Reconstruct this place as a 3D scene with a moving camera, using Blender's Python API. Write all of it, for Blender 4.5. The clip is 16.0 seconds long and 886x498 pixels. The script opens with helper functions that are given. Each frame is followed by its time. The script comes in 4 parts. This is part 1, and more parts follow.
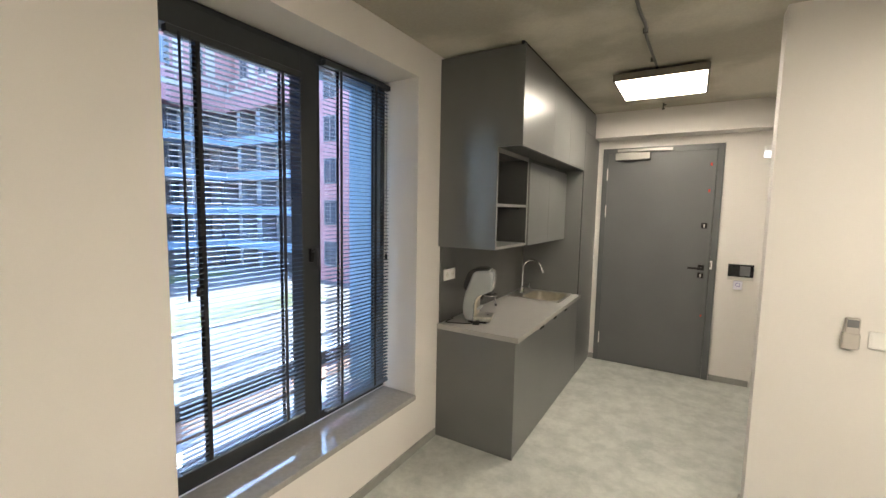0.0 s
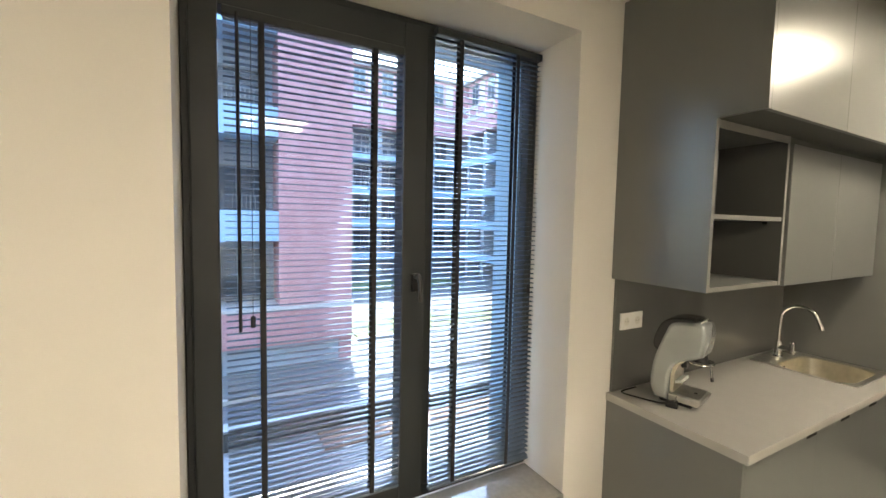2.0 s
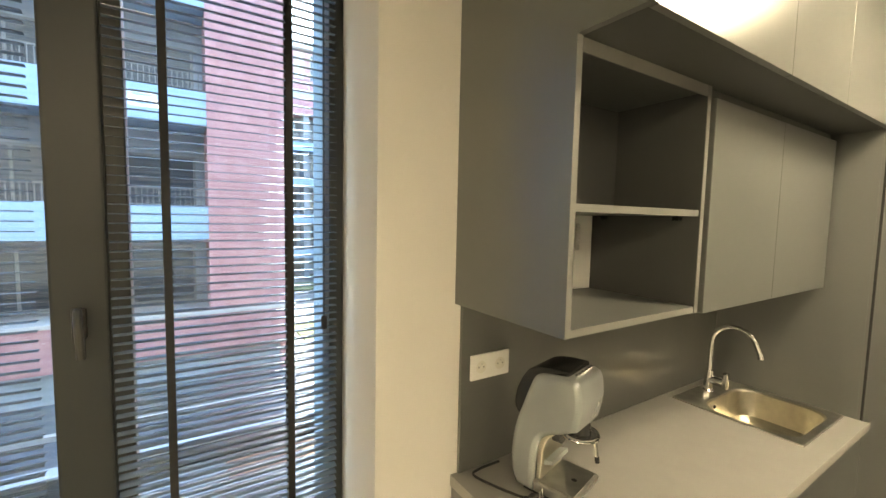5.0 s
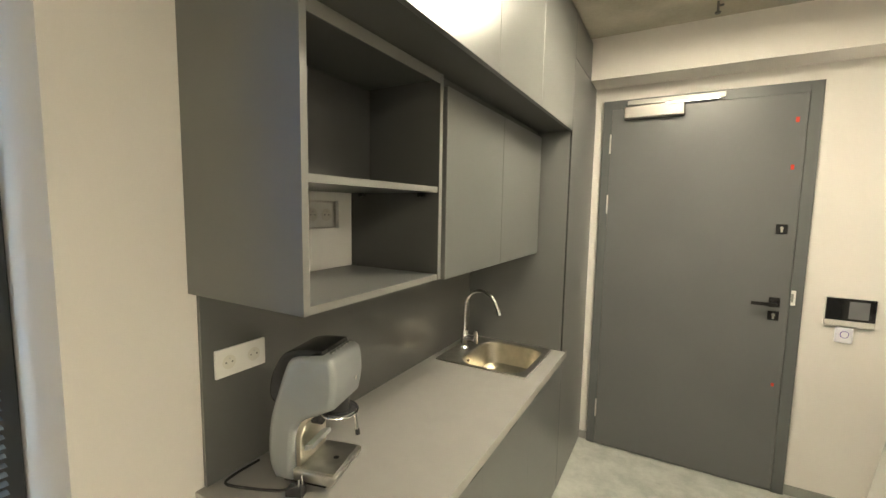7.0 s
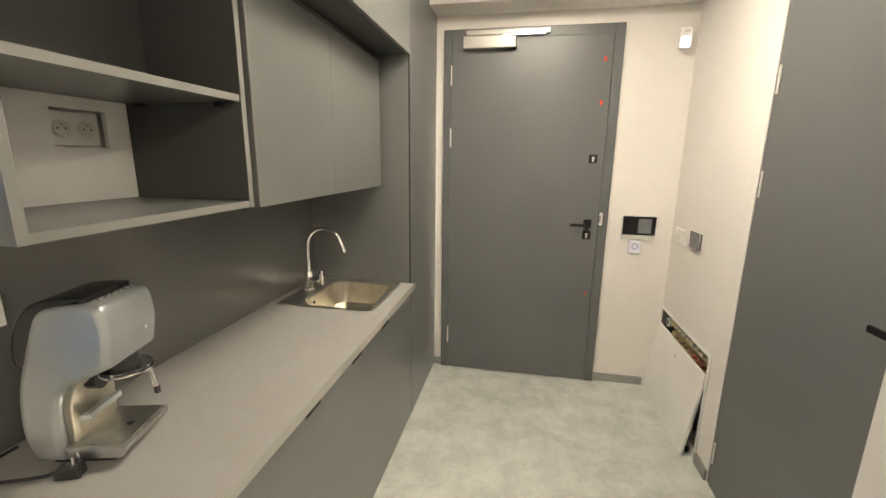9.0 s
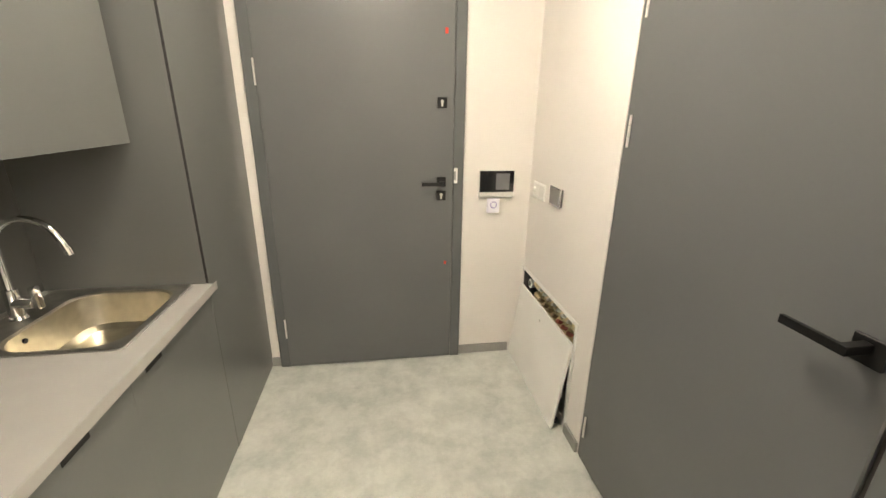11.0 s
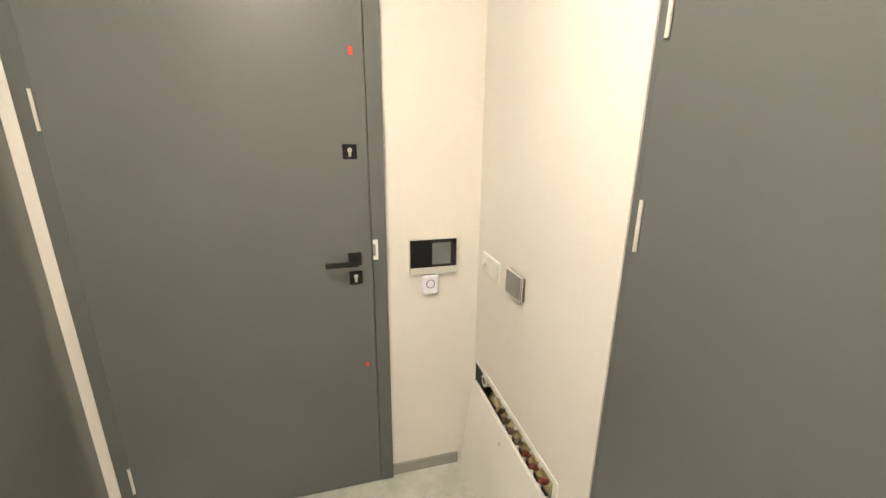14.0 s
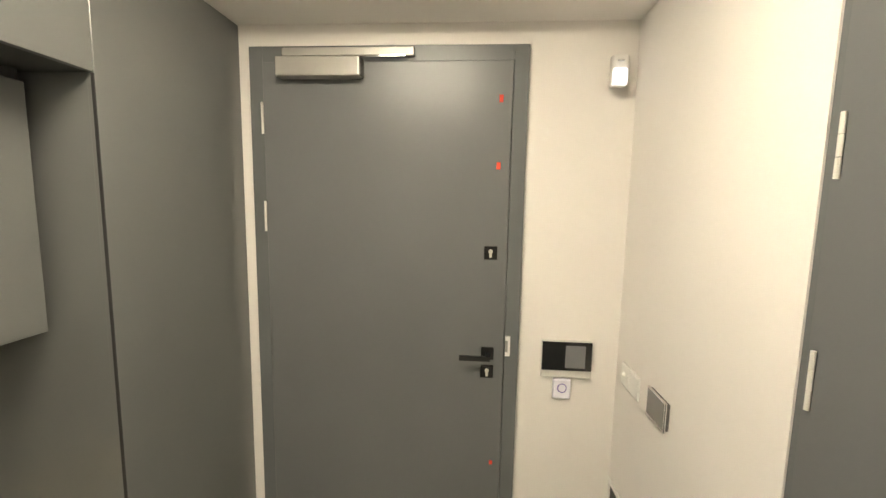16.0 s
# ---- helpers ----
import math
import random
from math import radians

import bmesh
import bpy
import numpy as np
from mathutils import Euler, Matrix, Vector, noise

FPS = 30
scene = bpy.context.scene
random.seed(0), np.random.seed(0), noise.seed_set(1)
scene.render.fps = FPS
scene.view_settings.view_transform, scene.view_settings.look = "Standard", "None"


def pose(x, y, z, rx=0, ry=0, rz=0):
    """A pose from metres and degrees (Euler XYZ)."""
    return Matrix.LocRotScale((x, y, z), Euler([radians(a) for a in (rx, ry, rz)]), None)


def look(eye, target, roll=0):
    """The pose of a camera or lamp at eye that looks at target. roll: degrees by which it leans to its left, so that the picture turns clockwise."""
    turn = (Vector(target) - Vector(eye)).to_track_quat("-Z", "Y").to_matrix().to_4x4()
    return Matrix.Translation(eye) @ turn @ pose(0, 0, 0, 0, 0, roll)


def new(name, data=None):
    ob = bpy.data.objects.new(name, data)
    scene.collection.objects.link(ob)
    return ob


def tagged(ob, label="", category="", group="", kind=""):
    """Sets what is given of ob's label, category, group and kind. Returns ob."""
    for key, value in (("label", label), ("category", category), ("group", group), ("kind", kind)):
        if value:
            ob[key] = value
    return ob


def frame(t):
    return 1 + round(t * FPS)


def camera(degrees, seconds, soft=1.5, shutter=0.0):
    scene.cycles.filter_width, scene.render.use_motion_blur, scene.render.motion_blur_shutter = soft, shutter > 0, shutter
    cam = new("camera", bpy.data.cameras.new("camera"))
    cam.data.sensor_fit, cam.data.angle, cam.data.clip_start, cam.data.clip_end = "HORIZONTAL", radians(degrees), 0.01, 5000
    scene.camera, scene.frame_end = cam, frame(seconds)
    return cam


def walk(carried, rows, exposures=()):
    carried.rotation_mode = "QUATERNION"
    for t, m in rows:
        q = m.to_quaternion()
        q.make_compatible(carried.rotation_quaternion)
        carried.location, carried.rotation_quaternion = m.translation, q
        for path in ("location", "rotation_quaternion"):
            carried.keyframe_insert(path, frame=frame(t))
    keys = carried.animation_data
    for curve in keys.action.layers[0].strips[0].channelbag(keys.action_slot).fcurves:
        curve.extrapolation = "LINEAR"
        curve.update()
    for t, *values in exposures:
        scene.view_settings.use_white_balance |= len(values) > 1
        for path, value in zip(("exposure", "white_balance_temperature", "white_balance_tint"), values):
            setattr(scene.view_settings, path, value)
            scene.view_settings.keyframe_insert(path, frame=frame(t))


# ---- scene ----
cam = camera(94.2, 16.0)
PATH = [
    (0, (0.108, -0.119, 1.612), (-0.918, 1.588, 1.427), 1.1),
    (0.3, (0.058, -0.005, 1.627), (-1.106, 1.612, 1.448), 1.1),
    (0.5, (0.015, 0.095, 1.641), (-1.235, 1.646, 1.464), 1.0),
    (1, (-0.047, 0.307, 1.638), (-1.505, 1.666, 1.473), 1.0),
    (1.5, (-0.052, 0.524, 1.624), (-1.675, 1.684, 1.473), 1.2),
    (2, (-0.082, 0.683, 1.616), (-1.833, 1.64, 1.483), 1.2),
    (2.5, (-0.152, 0.861, 1.63), (-1.984, 1.653, 1.503), 1.2),
    (3, (-0.221, 1.065, 1.633), (-2.1, 1.74, 1.511), 0.9),
    (3.2, (-0.253, 1.133, 1.643), (-2.128, 1.814, 1.501), 0.7),
    (5.5, (-0.359, 1.643, 1.621), (-1.895, 2.917, 1.478), 1.2),
    (6, (-0.354, 1.661, 1.614), (-1.696, 3.136, 1.462), 1.1),
    (6.5, (-0.328, 1.686, 1.611), (-1.476, 3.314, 1.439), 1.1),
    (7, (-0.293, 1.708, 1.599), (-1.27, 3.442, 1.401), 1.0),
    (7.5, (-0.277, 1.734, 1.581), (-1.092, 3.545, 1.346), 0.9),
    (8, (-0.249, 1.752, 1.567), (-0.909, 3.618, 1.281), 0.8),
    (8.5, (-0.232, 1.778, 1.541), (-0.738, 3.681, 1.19), 0.7),
    (9, (-0.207, 1.821, 1.505), (-0.573, 3.74, 1.078), 0.7),
    (11.5, (-0.021, 2.484, 1.482), (0.44, 4.314, 0.82), 0.7),
    (12, (0.082, 2.578, 1.496), (0.722, 4.355, 0.838), 0.5),
    (12.5, (0.119, 2.682, 1.519), (0.862, 4.421, 0.869), 0.4),
    (13, (0.132, 2.835, 1.536), (0.884, 4.576, 0.901), 0.3),
    (13.5, (0.148, 2.944, 1.575), (0.805, 4.73, 0.962), 0.5),
    (14, (0.134, 3.026, 1.612), (0.646, 4.871, 1.035), 0.6),
    (14.5, (0.135, 3.067, 1.623), (0.456, 4.971, 1.099), 0.6),
    (15, (0.142, 3.055, 1.663), (0.255, 5.004, 1.229), 0.8),
    (15.5, (0.132, 3.01, 1.702), (0.089, 4.981, 1.363), 0.9),
    (16, (0.143, 2.977, 1.718), (-0.001, 4.958, 1.482), 1.0),
]
EXPOSURES = [(0.0, 4.17, 6250, 13), (0.5, 4.3, 6400, 14), (1.0, 4.31, 6400, 12), (2.0, 4.43, 6750, 10), (3.0, 4.6, 7500, 7), (5.5, 4.65, 8000, 5), (6.0, 4.61, 7550, 7), (6.5, 4.56, 6950, 6), (7.5, 4.5, 6550, 7), (9.0, 4.52, 6400, 12), (12.5, 4.82, 6500, 12), (16.0, 4.47, 6600, 9)]
walk(cam, [(t, look(eye, target, roll)) for t, eye, target, roll in PATH], EXPOSURES)

# ---- world and light ----
world = bpy.data.worlds.new("world")
scene.world = world
world.use_nodes = True
wn = world.node_tree
sky = wn.nodes.new("ShaderNodeTexSky")
sky.sky_type, sky.sun_disc = "NISHITA", False
sky.sun_elevation, sky.sun_rotation = radians(58), radians(281.3)
sky.dust_density = 0.4
wn.links.new(sky.outputs[0], wn.nodes["Background"].inputs[0])
wn.nodes["Background"].inputs[1].default_value = 0.15
sun = new("sun", bpy.data.lights.new("sun", "SUN"))
sun.data.energy, sun.data.angle, sun.data.color = 1.8, radians(1), (1, 0.97, 0.92)
sun.matrix_world = look((-13.0, 2.6, 21.2), (0, 0, 0))
PANEL_GLOW = 2.2


# ---- materials ----
def material(name, base, rough=0.5, metal=0.0, vary=0.06, scale=8.0, bump=0.0, fine=90.0, second=None, spread=0.5, spec=0.5, coat=0.0):
    """Principled surface with two scales of colour variation and a fine relief."""
    m = bpy.data.materials.new(name)
    m.use_nodes = True
    n, l = m.node_tree.nodes, m.node_tree.links
    p = n["Principled BSDF"]
    p.inputs["Roughness"].default_value, p.inputs["Metallic"].default_value = rough, metal
    p.inputs["Specular IOR Level"].default_value = spec
    p.inputs["Coat Weight"].default_value = coat
    co = n.new("ShaderNodeTexCoord")
    geo = n.new("ShaderNodeNewGeometry")
    big = n.new("ShaderNodeTexNoise")
    big.inputs["Scale"].default_value, big.inputs["Detail"].default_value = scale, 6 if bump else 1.5
    l.new(geo.outputs["Position"], big.inputs["Vector"])
    small = n.new("ShaderNodeTexNoise")
    small.inputs["Scale"].default_value, small.inputs["Detail"].default_value = fine, 3
    l.new(geo.outputs["Position"], small.inputs["Vector"])
    dark = second or tuple(c * (1 - 2 * vary) for c in base)
    lite = base if second else tuple(min(1, c * (1 + vary)) for c in base)
    fac = n.new("ShaderNodeMapRange")
    fac.interpolation_type = "SMOOTHSTEP"
    fac.inputs[1].default_value, fac.inputs[2].default_value = 0.5 - spread / 2, 0.5 + spread / 2
    l.new(big.outputs["Fac"], fac.inputs[0])
    ramp = n.new("ShaderNodeMix")
    ramp.data_type = "RGBA"
    ramp.inputs[6].default_value, ramp.inputs[7].default_value = (*dark, 1), (*lite, 1)
    l.new(fac.outputs[0], ramp.inputs[0])
    mix = n.new("ShaderNodeMix")
    mix.data_type, mix.blend_type = "RGBA", "MULTIPLY"
    mix.inputs[0].default_value = 1.0
    tone = n.new("ShaderNodeMapRange")
    tone.inputs[1].default_value, tone.inputs[2].default_value = 0.3, 0.7
    tone.inputs[3].default_value, tone.inputs[4].default_value = 1 - vary * (1.0 if bump else 0.3), 1.0
    l.new(small.outputs["Fac"], tone.inputs[0])
    l.new(ramp.outputs[2], mix.inputs[6])
    l.new(tone.outputs[0], mix.inputs[7])
    l.new(mix.outputs[2], p.inputs["Base Color"])
    rr = n.new("ShaderNodeMapRange")
    rr.inputs[3].default_value, rr.inputs[4].default_value = max(0.02, rough - 0.06 if bump else rough - 0.015), min(1, rough + 0.06 if bump else rough + 0.015)
    l.new(big.outputs["Fac"], rr.inputs[0])
    l.new(rr.outputs[0], p.inputs["Roughness"])
    if bump:
        b = n.new("ShaderNodeBump")
        b.inputs["Strength"].default_value, b.inputs["Distance"].default_value = bump, 0.002
        l.new(small.outputs["Fac"], b.inputs["Height"])
        l.new(b.outputs[0], p.inputs["Normal"])
    return m


def glow(name, colour, strength):
    m = bpy.data.materials.new(name)
    m.use_nodes = True
    p = m.node_tree.nodes["Principled BSDF"]
    p.inputs["Base Color"].default_value = (0.8, 0.8, 0.8, 1)
    p.inputs["Emission Color"].default_value = (*colour, 1)
    p.inputs["Emission Strength"].default_value = strength
    return m


def clear(name):
    m = bpy.data.materials.new(name)
    m.use_nodes = True
    p = m.node_tree.nodes["Principled BSDF"]
    p.inputs["Base Color"].default_value = (0.88, 0.96, 0.98, 1)
    p.inputs["Transmission Weight"].default_value = 1.0
    p.inputs["Roughness"].default_value, p.inputs["IOR"].default_value = 0.0, 1.45
    return m


def cement(name, dark, lite):
    """Trowelled cement pattern: cloudy patches, ragged flakes and fine specks."""
    m = bpy.data.materials.new(name)
    m.use_nodes = True
    n, l = m.node_tree.nodes, m.node_tree.links
    p = n["Principled BSDF"]
    geo = n.new("ShaderNodeNewGeometry")

    def layer(scale, detail, rough, distort, lo, hi):
        t = n.new("ShaderNodeTexNoise")
        for key, value in (("Scale", scale), ("Detail", detail), ("Roughness", rough), ("Distortion", distort)):
            t.inputs[key].default_value = value
        l.new(geo.outputs["Position"], t.inputs["Vector"])
        r = n.new("ShaderNodeMapRange")
        r.inputs[1].default_value, r.inputs[2].default_value = lo, hi
        l.new(t.outputs["Fac"], r.inputs[0])
        return r

    def add(a, b, wa, wb):
        x = n.new("ShaderNodeMath")
        x.operation = "MULTIPLY"
        x.inputs[1].default_value = wa
        l.new(a.outputs[0], x.inputs[0])
        y = n.new("ShaderNodeMath")
        y.operation = "MULTIPLY_ADD"
        y.inputs[1].default_value = wb
        l.new(b.outputs[0], y.inputs[0])
        l.new(x.outputs[0], y.inputs[2])
        return y

    clouds = layer(1.9, 3, 0.55, 0.3, 0.32, 0.68)
    patches = layer(6.0, 7, 0.62, 0.15, 0.40, 0.60)
    flakes = layer(17, 6, 0.72, 0.2, 0.44, 0.58)
    specks = layer(70, 4, 0.6, 0.0, 0.3, 0.7)
    total = add(add(add(clouds, patches, 0.28, 0.44), flakes, 1.0, 0.18), specks, 1.0, 0.10)
    mix = n.new("ShaderNodeMix")
    mix.data_type = "RGBA"
    mix.inputs[6].default_value, mix.inputs[7].default_value = (*dark, 1), (*lite, 1)
    l.new(total.outputs[0], mix.inputs[0])
    l.new(mix.outputs[2], p.inputs["Base Color"])
    gloss = n.new("ShaderNodeMapRange")
    gloss.inputs[3].default_value, gloss.inputs[4].default_value = 0.5, 0.36
    l.new(total.outputs[0], gloss.inputs[0])
    l.new(gloss.outputs[0], p.inputs["Roughness"])
    relief = n.new("ShaderNodeBump")
    relief.inputs["Strength"].default_value, relief.inputs["Distance"].default_value = 0.08, 0.002
    l.new(total.outputs[0], relief.inputs["Height"])
    l.new(relief.outputs[0], p.inputs["Normal"])
    return m


WALL = material("white wall paint", (0.755, 0.725, 0.69), 0.75, vary=0.02, scale=1.5, bump=0.03, fine=260)
CONCRETE = material("raw concrete", (0.56, 0.53, 0.44), 0.8, vary=0.08, scale=1.3, bump=0.25, fine=60, second=(0.37, 0.345, 0.275), spread=0.22)
FLOORING = cement("concrete-look vinyl", (0.36, 0.378, 0.352), (0.585, 0.598, 0.555))
SKIRT = material("grey skirting", (0.30, 0.30, 0.28), 0.5)
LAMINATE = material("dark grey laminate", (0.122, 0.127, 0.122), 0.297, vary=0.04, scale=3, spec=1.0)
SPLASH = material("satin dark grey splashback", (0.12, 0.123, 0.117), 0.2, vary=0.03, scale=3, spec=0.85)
# same laminate made darker: shade inside shelf and cupboards put into the colour
LAMINATE_SHADED = material("dark grey laminate with shade", (0.07, 0.072, 0.07), 0.5, vary=0.04, scale=3)
EDGE = material("grey laminate edging", (0.20, 0.20, 0.19), 0.4, vary=0.03)
WORKTOP = material("grey worktop", (0.31, 0.304, 0.288), 0.36, vary=0.015, scale=14)
DOOR = material("dark grey door lacquer", (0.127, 0.132, 0.132), 0.35, vary=0.03, scale=2.2)
DOORFRAME = material("dark grey steel frame", (0.116, 0.124, 0.124), 0.36, vary=0.05, scale=3)
WINFRAME = material("anthracite window profile", (0.025, 0.03, 0.034), 0.45, vary=0.05, scale=5)
SLAT = material("anthracite blind slat", (0.15, 0.195, 0.25), 0.24, 0.0, vary=0.06, scale=12, spec=0.7, coat=0.6)
TAPE = material("black ladder tape", (0.02, 0.021, 0.024), 0.8, vary=0.1, scale=60)
SILLSTONE = material("grey conglomerate sill", (0.36, 0.35, 0.33), 0.07, vary=0.035, scale=40, fine=220)
STEEL = material("brushed steel", (0.62, 0.61, 0.58), 0.32, 1.0, vary=0.06, scale=30)
CHROME = material("chrome", (0.75, 0.75, 0.74), 0.07, 1.0, vary=0.02)
ALU = material("silver grey aluminium", (0.40, 0.385, 0.355), 0.42, 0.7, vary=0.04)
BLACK = material("black metal", (0.01, 0.01, 0.01), 0.3, vary=0.1, spec=0.35)
PLASTIC = material("white plastic", (0.80, 0.79, 0.76), 0.35, vary=0.02)
CREAM = material("off-white plastic", (0.72, 0.70, 0.64), 0.4, vary=0.03)
REBATE_GAP = material("dark brown rebate gap", (0.045, 0.04, 0.038), 0.6)
# near-black colour stands in for the shade inside gaps, slots and holes
DARKGAP = material("dark gap", (0.015, 0.015, 0.015), 0.7)
GLASS = clear("window glass")
PANEL = glow("lamp diffuser", (1.0, 0.875, 0.685), PANEL_GLOW)
WHITEMETAL = material("white lacquered steel", (0.80, 0.79, 0.76), 0.3, vary=0.02, scale=4)


WHITEBOARD = material("white melamine board", (0.83, 0.82, 0.79), 0.4, vary=0.015, scale=4)
EDGE_PALE = material("pale grey edge band", (0.38, 0.37, 0.345), 0.4, vary=0.03)
BOWL = material("satin steel bowl", (0.66, 0.62, 0.52), 0.30, 1.0, vary=0.05, scale=25)
COFFEE_GREY = material("silver-grey plastic", (0.40, 0.425, 0.43), 0.26, 0.55, vary=0.03, scale=10)
COFFEE_LIGHT = material("pale silver plastic", (0.47, 0.50, 0.505), 0.33, 0.2, vary=0.03, scale=10)
COFFEE_BLACK = material("black plastic", (0.03, 0.03, 0.031), 0.22, vary=0.08)
HOUSING = material("brown-grey lamp housing", (0.17, 0.152, 0.128), 0.5, 0.2, vary=0.05)
HINGE = material("satin nickel hinge", (0.74, 0.72, 0.67), 0.4, 0.25, vary=0.03)
MANIFOLD = material("nickel-plated brass", (0.72, 0.60, 0.36), 0.4, 0.3, vary=0.1, scale=40)
LEVER = material("anthracite lever", (0.055, 0.056, 0.055), 0.4, 0.3)
DARKALU = material("dark grey aluminium", (0.12, 0.118, 0.11), 0.45, 0.5)
RED = material("red sticker", (0.75, 0.06, 0.025), 0.5, vary=0.06)
REDCAP = material("red plastic caps", (0.24, 0.06, 0.04), 0.45, vary=0.1)
BRASS = material("brass", (0.62, 0.42, 0.18), 0.33, 1.0, vary=0.1, scale=40)
CHIME = material("cool white plastic", (0.78, 0.77, 0.86), 0.4, vary=0.02)
CASE = material("silver-white plastic", (0.60, 0.59, 0.55), 0.4, vary=0.02)
VIOLET = material("violet ring", (0.16, 0.10, 0.45), 0.4)
GLOSSBLACK = material("glossy black glass", (0.012, 0.013, 0.014), 0.08, vary=0.1)
SCREEN = material("dark display", (0.16, 0.165, 0.17), 0.25)
SCREENPALE = material("grey glass display", (0.22, 0.215, 0.20), 0.1)
REMOTE = material("grey-beige plastic", (0.46, 0.43, 0.39), 0.45, vary=0.04)
BRONZE = material("dull brass fittings", (0.30, 0.22, 0.13), 0.4, 0.4, vary=0.12, scale=60)
# weak emission stands in for the bright reflection on the detector lens
LENS_SHINE = glow("milky lens with reflection as glow", (0.97, 0.97, 1.0), 0.1)
BRICK = material("red brick far", (0.40, 0.225, 0.24), 0.85, vary=0.12, scale=2.5, bump=0.3, fine=14, second=(0.33, 0.165, 0.18))
BAND = material("blue-grey render", (0.22, 0.345, 0.475), 0.7, vary=0.05, scale=0.8, fine=10)
RECESS = material("grey facade", (0.24, 0.28, 0.32), 0.8, vary=0.08, scale=0.7, fine=8)
PALE = material("pale roof edge", (0.36, 0.36, 0.355), 0.7, vary=0.05, scale=0.7, fine=8)
RAILING = material("grey balcony railing", (0.16, 0.175, 0.19), 0.45, 0.5)
PANE = material("far window pane", (0.06, 0.073, 0.09), 0.06, vary=0.1, scale=0.5)
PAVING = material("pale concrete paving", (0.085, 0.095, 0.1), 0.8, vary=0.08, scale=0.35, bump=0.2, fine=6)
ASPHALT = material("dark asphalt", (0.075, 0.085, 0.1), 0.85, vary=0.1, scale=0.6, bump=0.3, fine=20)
ROOFING = material("pale roofing sheet", (0.17, 0.19, 0.21), 0.7, vary=0.06, scale=0.8, fine=12)
DECK = material("brown timber deck", (0.16, 0.09, 0.06), 0.7, vary=0.12, scale=3)
GRASS = material("lawn", (0.075, 0.10, 0.045), 0.9, vary=0.15, scale=1.2, bump=0.5, fine=25, second=(0.05, 0.07, 0.03))


# ---- building helpers ----
BASE = {}


def boxes(*dims, bevel=0.0, segments=1):
    """A bmesh of boxes (x0, x1, y0, y1, z0, z1)."""
    bm = bmesh.new()
    for x0, x1, y0, y1, z0, z1 in dims:
        m = Matrix.LocRotScale(((x0 + x1) / 2, (y0 + y1) / 2, (z0 + z1) / 2), None, (abs(x1 - x0), abs(y1 - y0), abs(z1 - z0)))
        bmesh.ops.create_cube(bm, size=1, matrix=m)
    if bevel:
        bmesh.ops.bevel(bm, geom=bm.edges[:], offset=bevel, segments=segments, affect="EDGES", profile=0.6)
    return bm


def cyl(a, b, r, r2=None, n=20, bm=None):
    """A capped cylinder or cone from a to b."""
    bm = bm or bmesh.new()
    a, b = Vector(a), Vector(b)
    turn = (b - a).to_track_quat("Z", "Y").to_matrix().to_4x4()
    bmesh.ops.create_cone(bm, cap_ends=True, segments=n, radius1=r, radius2=r if r2 is None else r2, depth=(b - a).length, matrix=Matrix.Translation((a + b) / 2) @ turn)
    return bm


def tube(points, r, n=12, cap=True):
    """A round tube along a line of points."""
    bm = bmesh.new()
    pts = [Vector(p) for p in points]
    rings = []
    up = Vector((0, 0, 1))
    side = None
    for i, p in enumerate(pts):
        d = (pts[min(i + 1, len(pts) - 1)] - pts[max(i - 1, 0)]).normalized()
        if side is None:
            side = d.cross(up) if abs(d.z) < 0.9 else d.cross(Vector((0, 1, 0)))
        side = (side - d * side.dot(d)).normalized()
        over = side.cross(d).normalized()
        rr = r[i] if isinstance(r, (list, tuple)) else r
        rings.append([bm.verts.new(p + rr * (math.cos(6.28319 * k / n) * side + math.sin(6.28319 * k / n) * over)) for k in range(n)])
    for a, b in zip(rings, rings[1:]):
        for k in range(n):
            bm.faces.new((a[k], a[(k + 1) % n], b[(k + 1) % n], b[k]))
    if cap:
        bm.faces.new(rings[0][::-1])
        bm.faces.new(rings[-1])
    bmesh.ops.recalc_face_normals(bm, faces=bm.faces[:])
    return bm


def smooth_path(points, steps=8):
    """Catmull-Rom points through a few corner points."""
    p = [Vector(q) for q in points]
    p = [2 * p[0] - p[1]] + p + [2 * p[-1] - p[-2]]
    out = []
    for a, b, c, d in zip(p, p[1:], p[2:], p[3:]):
        for k in range(steps):
            t = k / steps
            out.append(0.5 * (2 * b + (c - a) * t + (2 * a - 5 * b + 4 * c - d) * t * t + (3 * b - a - 3 * c + d) * t ** 3))
    return out + [p[-2]]


def mesh_object(name, bm, mat, at, shade):
    me = bpy.data.meshes.new(name)
    bmesh.ops.translate(bm, verts=bm.verts[:], vec=-Vector(at))
    if shade:
        for f in bm.faces:
            f.smooth = len(f.verts) <= 6
        for e in bm.edges:
            e.smooth = len(e.link_faces) == 2 and e.calc_face_angle(0) < 0.6
    bm.to_mesh(me)
    bm.free()
    for one in mat if isinstance(mat, (list, tuple)) else [mat]:
        me.materials.append(one)
    return new(name, me)


def middle(bm):
    xs, ys, zs = zip(*(v.co for v in bm.verts))
    return Vector(((min(xs) + max(xs)) / 2, (min(ys) + max(ys)) / 2, min(zs)))


def solid(name, bm, mat, label, category, kind="", group="", shade=False):
    """A thing, or a piece of the setting, that is one mesh."""
    at = middle(bm)
    ob = mesh_object(name, bm, mat, at, shade)
    ob.location = at
    BASE[ob.name] = at
    return tagged(ob, label, category, group, kind)


def thing(name, at, label, category, kind="", group=""):
    ob = new(name)
    ob.empty_display_size = 0.1
    ob.location = at
    BASE[ob.name] = Vector(at)
    return tagged(ob, label, category, group, kind)


